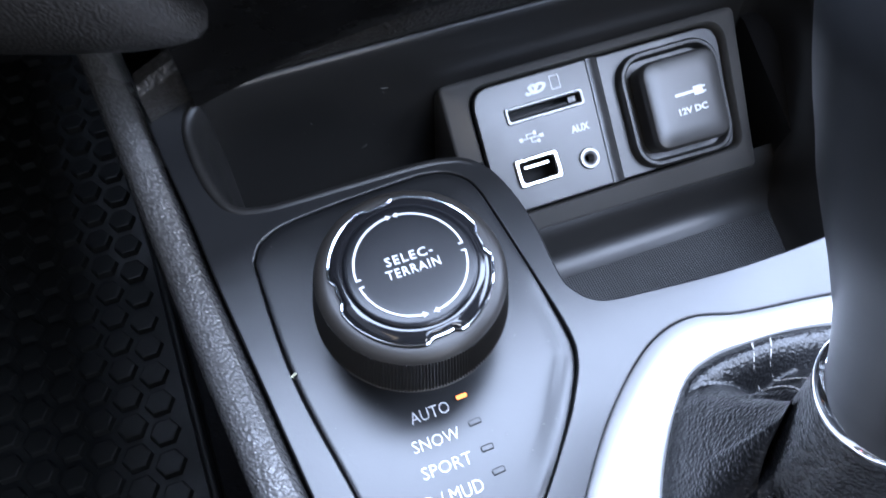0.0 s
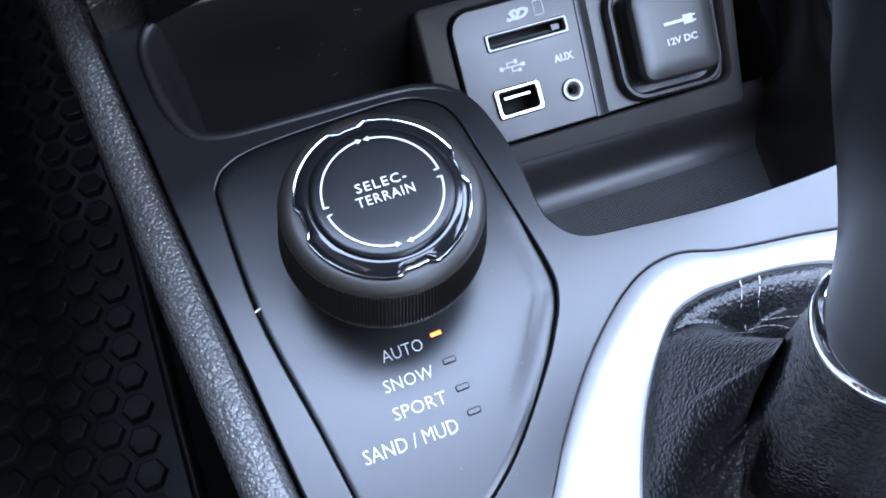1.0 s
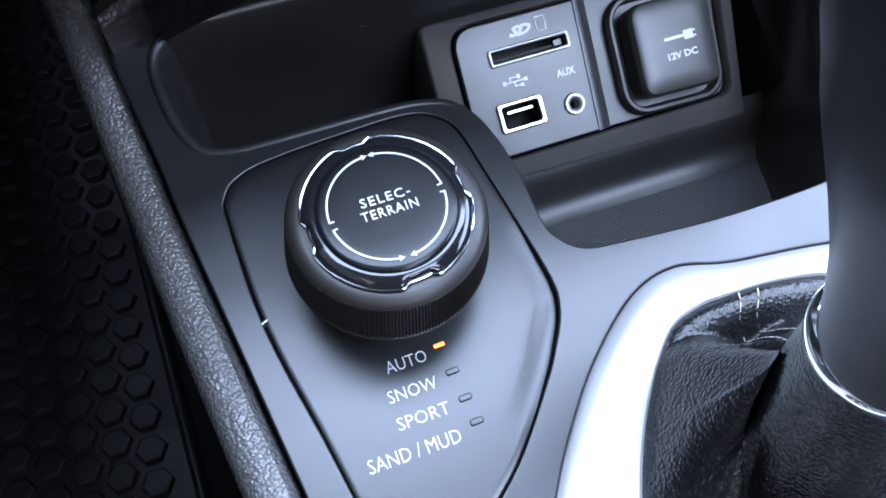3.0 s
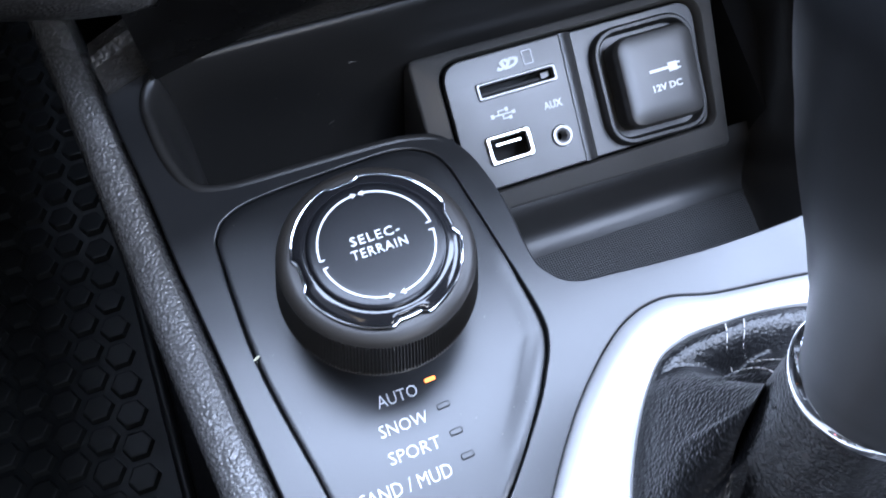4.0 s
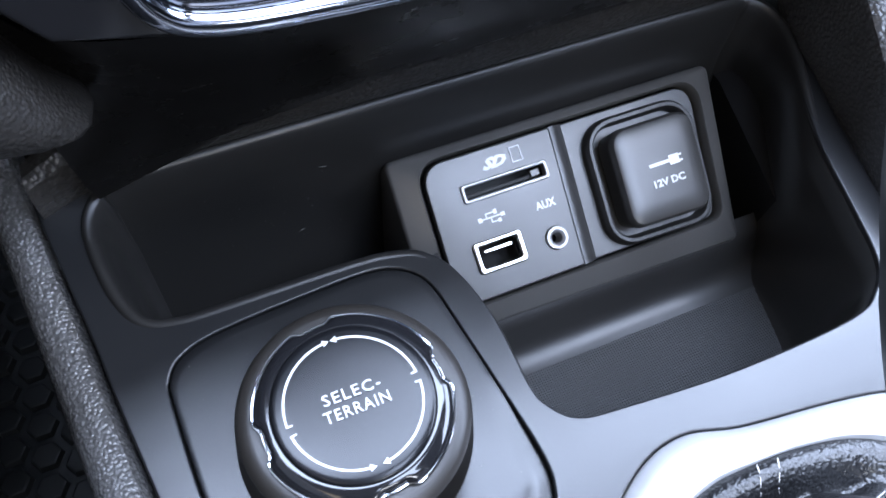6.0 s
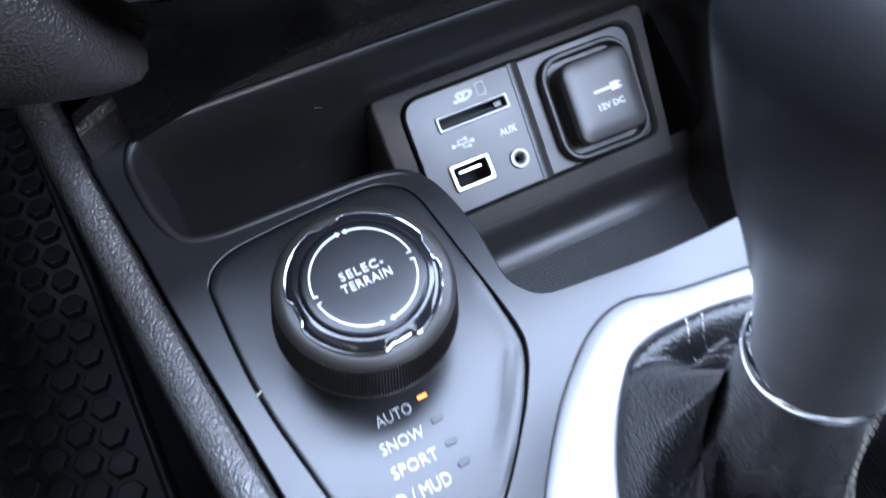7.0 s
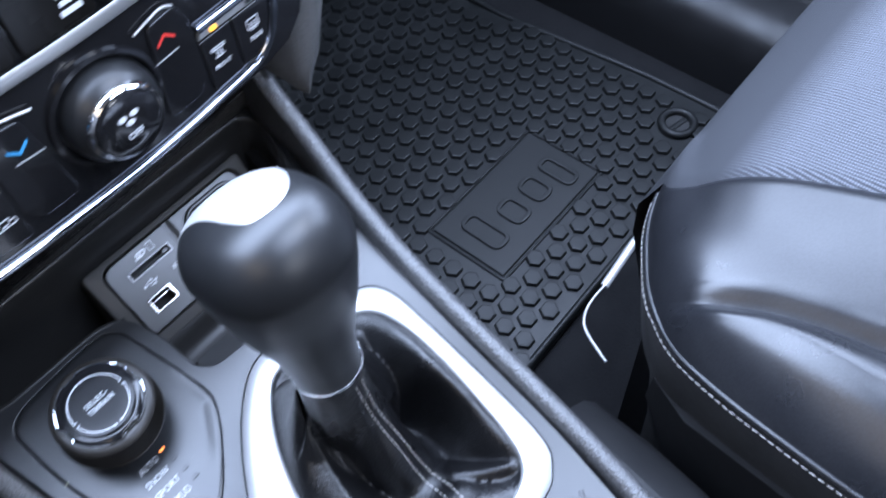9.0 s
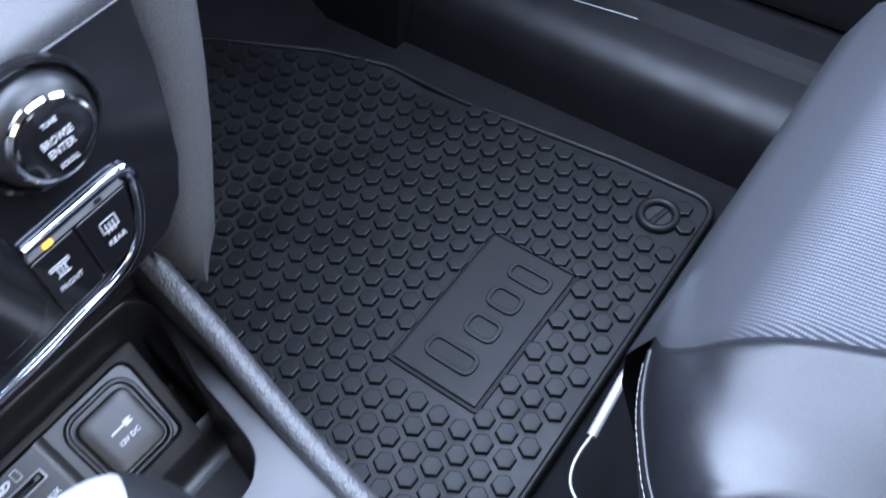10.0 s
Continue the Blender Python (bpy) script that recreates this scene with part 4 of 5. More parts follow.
def hump(a, c, w):
    """A soft bump over the angle a round c degrees."""
    e = (math.degrees(a) - c + 180) % 360 - 180
    return math.exp(-(e / w) ** 2)


# crests of the pleats: plan x, y, height, and the fall to the outer and to the inner side
PLEATS = (
    [(0.0575, -0.0620, 0.376, 2.0, 3.0), (0.0528, -0.0656, 0.3587, 1.5, 2.9), (0.0505, -0.0711, 0.3451, 1.05, 2.7), (0.0466, -0.0785, 0.3362, 0.75, 2.2), (0.0403, -0.1024, 0.3285, 0.6, 1.5), (0.0372, -0.1269, 0.3225, 0.7, 0.9), (0.0366, -0.1480, 0.3150, 0.9, 0.7)],
    [(0.0640, -0.0580, 0.368, 2.4, 2.4), (0.0590, -0.0630, 0.352, 2.3, 2.3), (0.0545, -0.0740, 0.338, 2.0, 2.0), (0.0520, -0.0860, 0.3250, 2.0, 2.0), (0.0525, -0.0980, 0.3080, 1.6, 1.6)],
    [(0.0850, -0.1265, 0.3080, 1.6, 1.2), (0.0950, -0.1375, 0.3100, 1.7, 1.1), (0.1052, -0.1463, 0.3132, 1.8, 1.0)],
    [(0.0860, -0.0560, 0.362, 2.2, 2.2), (0.0960, -0.0500, 0.338, 2.0, 2.0), (0.1080, -0.0440, 0.3290, 1.2, 1.2)],
)
PLEAT_LINES = [catmull(line, 5, False) for line in PLEATS]


def pleat_height(x, y):
    """Height of the leather where a pleat's crest holds it up."""
    best = -1.0
    for line in PLEAT_LINES:
        for p, q in zip(line, line[1:]):
            ex, ey, wx, wy = q[0] - p[0], q[1] - p[1], x - p[0], y - p[1]
            s = max(0.0, min(1.0, (wx * ex + wy * ey) / (ex * ex + ey * ey)))
            d = math.hypot(wx - ex * s, wy - ey * s)
            if d > 0.024:
                continue
            c = p + (q - p) * s
            fall = c[3] if ex * wy - ey * wx < 0 else c[4]
            round_d = math.sqrt(d * d + 3.2e-6) - 1.8e-3
            best = max(best, c[2] - round_d * fall)
    return best


def side_panel(a, p, foot, outer):
    """Height of the leather stretched from the first pleat's crest, or the collar, out to the bezel."""
    run = Vector((outer.x - foot.x, outer.y - foot.y))
    crest, best = 0.370, None
    line = PLEAT_LINES[0]
    for c, q in zip(line, line[1:]):
        ex, ey = q[0] - c[0], q[1] - c[1]
        den = run.x * ey - run.y * ex
        if abs(den) < 1e-12:
            continue
        wx, wy = c[0] - foot.x, c[1] - foot.y
        s, k = (wx * ey - wy * ex) / den, (wx * run.y - wy * run.x) / den
        if -0.15 < s < 1 and 0 <= k <= 1:
            best, crest = s, c[2] + (q[2] - c[2]) * k - 0.0004
    deg = math.degrees(a) % 360
    share = 1.0
    if best is None:
        if not 50 < deg < 170:
            return -1.0
        best = -0.1
        share = max(0.0, min(1.0, (deg - 50) / 65))
        share *= share * (3 - 2 * share)
    along = ((p.x - foot.x) * run.x + (p.y - foot.y) * run.y) / run.length_squared
    if along < best:
        return -1.0
    left = max(0.0, min(1.0, (1 - along) / (1 - best)))
    rise = crest - outer.z
    return outer.z + rise * left ** (1.0 + 13 * max(0.0, rise)) + 0.0024 * math.sin(math.pi * left) - (1 - share) * 0.045


def boot_point(a, t):
    """The boot at the angle a, from the collar (t 0) over its valley and outer roll to the bezel (t 1)."""
    i = a / (2 * math.pi) * NB
    j = int(math.floor(i)) % NB
    w = i - math.floor(i)
    edge = reach[j] * (1 - w) + reach[(j + 1) % NB] * w
    d = Vector((math.cos(a), math.sin(a), 0))
    outer = Vector((CB.x, CB.y, 0)) + d * edge
    outer.z = deck_z(outer.y) + 0.0004
    deep = 0.2920 + 0.008 * hump(a, 185, 50) - 0.006 * hump(a, -20, 34) + 0.0170 * hump(a, -88, 26) + 0.010 * hump(a, 92, 45)
    foot = Vector((COL.x - 0.002, COL.y - 0.004, 0)) + d * (0.0185 + 0.0240 * hump(a, -88, 34) + 0.0100 * hump(a, -42, 34))
    crest = 0.004 * hump(a, 175, 55) + 0.0140 * hump(a, 4, 52) + 0.006 * hump(a, -96, 26) + 0.006 * hump(a, 90, 34) - 0.010 * hump(a, -63, 9) - 0.003 * hump(a, 52, 12)
    if t < 0.42:
        u = t / 0.42
        top = Vector((COL.x, COL.y, 0)) + d * 0.0152
        p = top.lerp(foot, u ** 1.5)
        z = 0.3855 + (deep - 0.3855) * (u ** 0.95)
    else:
        u = (t - 0.42) / 0.58
        p = foot.lerp(outer, u ** 0.9)
        sm = u * u * (3 - 2 * u)
        z = deep + (outer.z - deep) * sm + crest * max(0.0, math.sin(math.pi * min(1.0, u) ** (1.35 + 0.5 * hump(a, 4, 52)))) ** 1.1
    env = max(0.0, math.sin(math.pi * t)) ** 0.6
    # slack folds across the stalk and fine unevenness
    z += 0.0016 * env * math.sin(24 * t + 2.0 * math.sin(a * 2)) * hump(a, -70, 60) * (1 - t)
    p += d * env * (1 - t) * 0.0018 * math.sin(27 * t + 3 * math.cos(a)) * hump(a, -80, 70)
    z += env * 0.0013 * noise.noise(Vector((math.cos(a) * 4, math.sin(a) * 4, t * 4.0)))
    z += env * 0.0003 * noise.noise(Vector((p.x * 160, p.y * 160, 5.0)))
    p += d * env * 0.0012 * noise.noise(Vector((math.cos(a) * 3.0 + 9, math.sin(a) * 3.0, t * 3)))
    if 0.06 < t < 0.985:
        rise = Vector((outer.x - p.x, outer.y - p.y)).length
        g = min(pleat_height(p.x, p.y), outer.z - 0.0006 + 1.05 * rise)
        k = 0.0016
        if g > z - k:
            m = max(0.0, k - abs(g - z)) / k
            z = max(g, z) + m * m * k * 0.25
        z = max(z, side_panel(a, p, foot, outer))
    return Vector((p.x, p.y, z))


def seam_angle(t, rear):
    """The seam's run round the boot, in degrees."""
    if rear:
        return -78 - 14 * max(0.0, min(1.0, (t - 0.42) / 0.40))
    return 44 + 40 * min(1.0, t / 0.8)


rings = []
for i in range(65):
    t = i / 64
    rings.append([tuple(boot_point(2 * math.pi * j / NB, t)) for j in range(NB)])
rings.append([(x, y, z - 0.006) for x, y, z in rings[-1]])
boot = part("boot", loft_bm(rings), BOOT, shifter, "soft pleated black leather boot", angle=80)


def stitches(name, pts, mat, parent, length=0.0026, gap=0.0007, r=0.0002):
    """A row of short thread stitches along a line: one mesh."""
    pts = [Vector(p) for p in pts]
    bm = bmesh.new()
    walk_on, out = 0.0, []
    flat_len = [0.0]
    for p, q in zip(pts, pts[1:]):
        flat_len.append(flat_len[-1] + (q - p).length)

    def along(s):
        for k in range(len(pts) - 1):
            if s <= flat_len[k + 1]:
                f = (s - flat_len[k]) / max(1e-9, flat_len[k + 1] - flat_len[k])
                return pts[k].lerp(pts[k + 1], f)
        return pts[-1]

    s = 0.0
    while s + length < flat_len[-1]:
        p, q = along(s), along(s + length)
        d = (q - p).normalized()
        m = Matrix.Translation((p + q) / 2) @ d.to_track_quat("X", "Z").to_matrix().to_4x4()
        vs = []
        for x, f in ((-0.5, 0.5), (-0.3, 1.0), (0.3, 1.0), (0.5, 0.5)):
            vs.append([bm.verts.new(m @ Vector((x * length, r * f * math.cos(t), r * f * math.sin(t)))) for t in (0.4, 1.45, 2.5, 3.5, 4.6, 5.6)])
        for v0, v1 in zip(vs, vs[1:]):
            for j in range(6):
                bm.faces.new((v0[j], v0[(j + 1) % 6], v1[(j + 1) % 6], v1[j]))
        bm.faces.new(vs[0])
        bm.faces.new(vs[-1])
        s += length + gap
    return tagged(part(name, bm, mat, parent), kind="stuff")


for rear in (True, False):
    for off in (-1, 1):
        line = []
        for i in range(80):
            t = 0.02 + 0.96 * i / 79
            a = (radians(seam_angle(t, rear)) + off * 0.0026 / (0.0170 + 0.045 * t)) % (2 * math.pi)
            q = boot_point(a, t)
            line.append(q + Vector((0, 0, 0.0003)) + Vector((math.cos(a), math.sin(a), 0)) * 0.0004)
        stitches("stitching", line, THREAD, boot)


# ---------------------------------------------------------------- centre stack
stack = thing("centre_stack", "gloss black centre stack with chrome trim above the console", "dashboard", at=(0.073, 0.06, 0.37))
FC = Matrix(((1, 0, 0, 0), (0, 0, -1, 0.037), (0, 1, 0, 0), (0, 0, 0, 1)))
MID = 0.073
ch = [(-0.0195, 0.4790), (-0.0215, 0.4680), (-0.0205, 0.4530), (-0.0165, 0.4430), (-0.0080, 0.4385), (0.0120, 0.4365), (0.0420, 0.4355), (MID, 0.4352), (0.104, 0.4365), (0.126, 0.4390), (0.1460, 0.4420), (0.1560, 0.4485), (0.1615, 0.4580), (0.1650, 0.4700), (0.1650, 0.4770), (0.1615, 0.4795), (0.1500, 0.4795), (0.1240, 0.4785)]
half = [(0.1190, 0.5300), (0.1185, 0.520), (0.1180, 0.505), (0.1150, 0.4835), (0.1120, 0.4650), (0.1060, 0.4500), (0.0960, 0.4400), (0.0800, 0.4355), (0.0600, 0.4335), (0.0300, 0.4325)]
half_left = half[:2] + [(0.1185, 0.505), (0.1180, 0.4835), (0.1165, 0.4680), (0.1130, 0.4520), (0.1050, 0.4410), (0.0850, 0.4360)] + half[8:]
face_loop = [(MID + x, z) for x, z in half] + [(MID, 0.4322)] + [(MID - x, z) for x, z in reversed(half_left)]
plate("fascia", [face_loop], 0.006, PIANO, stack, FC, bevel=0.0012, res=3)
# rounded underside of the stack, drawn in from the fascia's edge to the strip above the bin
edge = [Vector(p) for p in catmull([(MID - x, z) for x, z in half_left[3:]] + [(MID, 0.4322)] + [(MID + x, z) for x, z in reversed(half[3:])], 5, False)]
n = len(edge) - 1
rings = []
for f, y in ((0.0, 0.0385), (0.02, 0.0415), (0.14, 0.0450), (0.32, 0.0515), (0.52, 0.0600), (0.72, 0.0690), (0.88, 0.0775), (1.0, 0.0870), (1.0, 0.1000)):
    ring = []
    for i, p in enumerate(edge):
        s = i / n
        q = Vector((-0.0420 + 0.2170 * s, 0.3765 + (-0.0160 * (1 - 2 * s) ** 2 if s < 0.5 else 0.075 * (2 * s - 1) ** 8)))
        m = p.lerp(q, f)
        ring.append((m.x, y + (0.012 if s > 0.5 else 0.0) * (2 * abs(s - 0.5)) ** 4, m.y))
    rings.append(ring)
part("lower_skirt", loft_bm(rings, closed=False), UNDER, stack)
rings = []
for y, z in ((0.0950, 0.3800), (0.0905, 0.3795), (0.0885, 0.3770), (0.0885, 0.3735), (0.0895, 0.3690), (0.0908, 0.3650), (0.0925, 0.3622), (0.0945, 0.3608), (0.110, 0.3606)):
    rings.append([(-0.0372 + 0.208 * i / 40, y, z - 0.0015 * (i / 40) ** 2) for i in range(41)])
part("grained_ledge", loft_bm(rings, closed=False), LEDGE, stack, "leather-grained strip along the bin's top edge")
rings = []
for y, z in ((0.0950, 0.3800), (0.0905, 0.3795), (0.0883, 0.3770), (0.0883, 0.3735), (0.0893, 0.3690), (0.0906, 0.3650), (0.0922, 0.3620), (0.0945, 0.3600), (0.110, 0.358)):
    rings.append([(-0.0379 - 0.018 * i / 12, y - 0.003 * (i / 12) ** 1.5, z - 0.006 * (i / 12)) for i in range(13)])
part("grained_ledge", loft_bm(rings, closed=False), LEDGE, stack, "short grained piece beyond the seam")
rings = []
for z, x0, x1 in ((0.398, 0.172, 0.178), (0.405, 0.170, 0.188), (0.4165, 0.171, 0.2000), (0.435, 0.1735, 0.2080), (0.4500, 0.1790, 0.2130), (0.475, 0.1860, 0.2200), (0.4950, 0.1900, 0.2245), (0.54, 0.1915, 0.2330), (0.62, 0.1925, 0.2450)):
    rings.append([(x0, 0.044, z), (x0 + 0.25 * (x1 - x0), 0.0385, z), (x0 + 0.6 * (x1 - x0), 0.042, z), (x1 - 0.002, 0.054, z), (x1, 0.066, z), (x1, 0.20, z), (x0, 0.20, z)])
part("side_column", loft_bm(rings, True, True), COLUMN_LIT, stack, "leather-grained right flank of the stack", angle=60)
# padded left flank, whose foot ends in a rounded lobe
rings = []
for z, x0, w, y0 in ((0.4112, -0.0400, 0.010, 0.0620), (0.4128, -0.0345, 0.034, 0.0520), (0.4152, -0.0312, 0.055, 0.0450), (0.4190, -0.0312, 0.070, 0.0400), (0.4250, -0.0350, 0.085, 0.0370), (0.434, -0.0388, 0.095, 0.0345), (0.446, -0.0438, 0.100, 0.0325), (0.475, -0.0540, 0.105, 0.0320), (0.52, -0.0640, 0.11, 0.0330), (0.62, -0.0750, 0.12, 0.0360)):
    prof = ((0.02, 0.020), (0.0, 0.010), (0.02, 0.0042), (0.06, 0.0012), (0.13, 0.0), (0.24, 0.0006), (0.45, 0.004), (0.7, 0.012), (0.9, 0.026), (1.0, 0.05), (1.0, 0.12), (0.05, 0.12))
    rings.append([(x0 - w * a, y0 + b, z + 0.006 * a) for a, b in prof])
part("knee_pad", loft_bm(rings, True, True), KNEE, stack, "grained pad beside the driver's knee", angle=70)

tube("chrome_trim", [(x, 0.0360, z) for x, z in catmull(ch, 6, False)], 0.0017, TRIM_DIMMED, stack, label="polished chrome trim line", flat=(0.0022, 0.0023))
tube("chrome_trim", [(x, 0.0360, z) for x, z in catmull([(-0.0195, 0.4790), (-0.0160, 0.4800), (0.0000, 0.4795), (0.0230, 0.4785)], 6, False)], 0.0013, CHROME, stack, label="polished chrome trim line")


def stack_button(name, loop, mat, label, h=0.0016):
    return plate(name, [loop], 0.004, mat, stack, FC @ Matrix.Translation((0, 0, h)), bevel=0.0008, label=label)


def on_face(x, z, h=0.0):
    return FC @ Matrix.Translation((x, z, h))


rings = []
for y, z in ((0.0374, 0.5290), (0.0386, 0.5315), (0.0420, 0.5360), (0.0500, 0.5445), (0.065, 0.5590), (0.085, 0.5790), (0.12, 0.615)):
    ring = []
    for i in range(41):
        x = MID + 0.119 * (i / 20 - 1)
        f = max(0.0, min(1.0, (abs(x - MID) - 0.050) / 0.022))
        f = f * f * (3 - 2 * f)
        ring.append((x, 0.0374 + (y - 0.0374) * f + 0.3 * (z - 0.529) * (1 - f), z))
    rings.append(ring)
part("upper_fascia", loft_bm(rings, closed=False), FASCIA, stack, "satin black upper fascia leaning back")

# pushbuttons in the lower corners
b = stack_button("push_button", rounded([(0.1225, 0.4440), (0.1400, 0.4450), (0.1400, 0.4725), (0.1225, 0.4720)], 0.001), PIANO, "front screen defrost button")
text_mesh("lettering", "FRONT", 0.0022, 0.0090, WHITE, b, on_face(0.1305, 0.4552, 0.0017))
bars("defrost_mark", [(0.1262, 0.4640, 0.1340, 0.4645), (0.1275, 0.4600, 0.1327, 0.4604), (0.1262, 0.4640, 0.1267, 0.4655), (0.1335, 0.4640, 0.1340, 0.4655), (0.1262, 0.4652, 0.1340, 0.4657), (0.1284, 0.4606, 0.1290, 0.4636), (0.1298, 0.4606, 0.1304, 0.4636), (0.1312, 0.4606, 0.1318, 0.4636)], WHITE, b, on_face(0, 0, 0.0017))
b = stack_button("push_button", rounded([(0.1408, 0.4452), (0.1530, 0.4480), (0.1590, 0.4560), (0.1618, 0.4700), (0.1618, 0.4730), (0.1408, 0.4725)], 0.001), PIANO, "rear screen defrost button")
text_mesh("lettering", "REAR", 0.0022, 0.0072, WHITE, b, on_face(0.1510, 0.4565, 0.0017))
bars("defrost_mark", [(0.1472, 0.4616, 0.1540, 0.4621), (0.1472, 0.4665, 0.1540, 0.4670), (0.1472, 0.4616, 0.1477, 0.4670), (0.1535, 0.4616, 0.1540, 0.4670), (0.1488, 0.4606, 0.1494, 0.4650), (0.1503, 0.4606, 0.1509, 0.4650), (0.1518, 0.4606, 0.1524, 0.4650)], WHITE, b, on_face(0, 0, 0.0017))
s = plate("light_strip", [rounded([(0.1228, 0.4735), (0.1620, 0.4740), (0.1605, 0.4778), (0.1240, 0.4772)], 0.0004)], 0.004, STRIP, stack, FC @ Matrix.Translation((0, 0, 0.0018)), bevel=0.0004, label="grey light guide strip")
plate("lit_lens", [box2(0.1290, 0.4744, 0.1326, 0.4764, 0.0006, 3)], 0.001, YELLOW, s, FC @ Matrix.Translation((0, 0, 0.0024)), label="amber lens, lit")
plate("dull_lens", [box2(0.1498, 0.4750, 0.1528, 0.4766, 0.0004, 3)], 0.001, GAP, s, FC @ Matrix.Translation((0, 0, 0.0022)))
b = stack_button("push_button", rounded([(-0.0165, 0.4700), (-0.0145, 0.4570), (-0.0085, 0.4480), (0.0030, 0.4450), (0.0045, 0.4720)], 0.001), PIANO, "cooling button")
text_mesh("lettering", "A/C", 0.0034, 0.0095, WHITE, b, on_face(-0.0058, 0.4585, 0.0017))
b = stack_button("push_button", rounded([(0.0055, 0.4450), (0.0235, 0.4435), (0.0235, 0.4720), (0.0055, 0.4720)], 0.001), PIANO, "recirculation button")
bars("car_mark", [(0.0115, 0.4555, 0.0215, 0.4559), (0.0115, 0.4555, 0.0119, 0.4580), (0.0211, 0.4555, 0.0215, 0.4582), (0.0115, 0.4578, 0.0140, 0.4582), (0.0138, 0.4578, 0.0142, 0.4598), (0.0138, 0.4595, 0.0188, 0.4599), (0.0186, 0.4580, 0.0190, 0.4599), (0.0186, 0.4578, 0.0215, 0.4582), (0.0150, 0.4566, 0.0180, 0.4571)], WHITE, b, on_face(0, 0, 0.0017))
s = plate("light_strip", [rounded([(-0.0165, 0.4738), (0.0220, 0.4735), (0.0215, 0.4772), (-0.0155, 0.4778)], 0.0004)], 0.004, STRIP, stack, FC @ Matrix.Translation((0, 0, 0.0018)), bevel=0.0004, label="grey light guide strip")
plate("dull_lens", [box2(0.0100, 0.4748, 0.0130, 0.4764, 0.0004, 3)], 0.001, GAP, s, FC @ Matrix.Translation((0, 0, 0.0022)))
# temperature rockers beside the fan knob
for sgn, mat, word in ((1, RED, "warmer rocker with a red chevron"), (-1, BLUE, "cooler rocker with a blue chevron")):
    def mx(x):
        return MID + sgn * x
    loop = rounded([(mx(0.0300), 0.4940), (mx(0.0455), 0.4960), (mx(0.0485), 0.4860), (mx(0.0485), 0.4560), (mx(0.0420), 0.4475), (mx(0.0240), 0.4470)], 0.004)
    b = stack_button("rocker", loop, PIANO, word)
    bm = bmesh.new()
    cx, cz, d = mx(0.0360), 0.4850 if sgn > 0 else 0.4835, sgn
    for pts in (((-0.0045, -0.0022 * d), (-0.0045, -0.0006 * d), (0, 0.0030 * d), (0, 0.0012 * d)), ((0.0045, -0.0022 * d), (0.0045, -0.0006 * d), (0, 0.0030 * d), (0, 0.0012 * d))):
        bm.faces.new([bm.verts.new(on_face(cx + x, cz + z, 0.0018) @ Vector((0, 0, 0))) for x, z in pts])
    part("chevron", bm, mat, b, smooth=False)
    tube("bright_line", [(mx(x), 0.0352, z) for x, z in ((0.0275, 0.4765), (0.0400, 0.4775))], 0.0003, DULL, b)
    tube("edge_line", [(mx(x), 0.0354, z) for x, z in catmull([(0.0240, 0.4950), (0.0380, 0.4985), (0.0440, 0.4965)], 5, False)], 0.0006, SATIN, b)


def stack_knob(name, label, x, z, r, depth, words):
    ob = thing(name, label, "knob", "knobs on the centre stack", at=(x, 0.037, z))
    m = on_face(x, z)

    def turn(nm, prof, mat, parent, lab=""):
        bm = lathe_bm(prof, 72, False)
        bm.transform(m)
        return part(nm, bm, mat, parent, lab)

    turn("base_ring", [(r * 1.22, 0.0), (r * 1.20, 0.0022), (r * 1.12, 0.0028), (r * 1.06, 0.0012), (r * 1.04, 0.0)], PIANO, ob)
    turn("barrel", [(r * 1.0, -0.001), (r * 0.98, depth * 0.35), (r * 0.90, depth * 0.62), (r * 0.80, depth * 0.74)], SOFT, ob, "ribbed satin black barrel")
    turn("trim_ring", [(r * 0.80, depth * 0.72), (r * 0.79, depth * 0.84), (r * 0.74, depth * 0.92), (r * 0.70, depth * 0.90), (r * 0.70, depth * 0.80)], CHROME, ob, "bright chrome ring")
    dial = turn("dial", [(r * 0.70, depth * 0.80), (r * 0.69, depth * 0.92), (r * 0.64, depth * 0.97), (r * 0.3, depth), (0.0, depth)], PIANO, ob, "gloss black dial face")
    for body, dx, dz, hgt, wid in words:
        text_mesh("lettering", body, hgt, wid, WHITE, dial, m @ Matrix.Translation((dx, dz, depth + 0.0003)), bold=0.01)
    return ob, dial, m, depth


ob, dial, m, depth = stack_knob("fan_knob", "black fan speed knob with chrome ring", 0.0748, 0.4735, 0.0215, 0.017, [("OFF", 0.0, -0.0040, 0.0030, 0.0070)])
bm = bmesh.new()
for i in range(3):
    a0 = radians(30 + 120 * i)
    ring = [bm.verts.new(m @ Vector((0.0010 * math.cos(a0) + 0.0022 * math.cos(a0) + 0.0021 * math.cos(t) * 1.0, 0.0045 + 0.0022 * math.sin(a0) + 0.0014 * math.sin(t), depth + 0.0004))) for t in (2 * math.pi * k / 14 for k in range(14))]
    bm.faces.new(ring)
part("fan_mark", bm, WHITE, dial, smooth=False)
for x, words in ((0.1475, [("BROWSE", 0.0, 0.0018, 0.0026, 0.0105), ("ENTER", 0.0, -0.0020, 0.0026, 0.0090), ("TUNE", 0.0, 0.0074, 0.0016, 0.0050), ("SCROLL", 0.0, -0.0074, 0.0016, 0.0066)]), (2 * MID - 0.1475, [])):
    stack_knob("tuning_knob" if words else "volume_knob", "black rotary knob with chrome ring on the stack", x, 0.5125, 0.0178, 0.012, words)
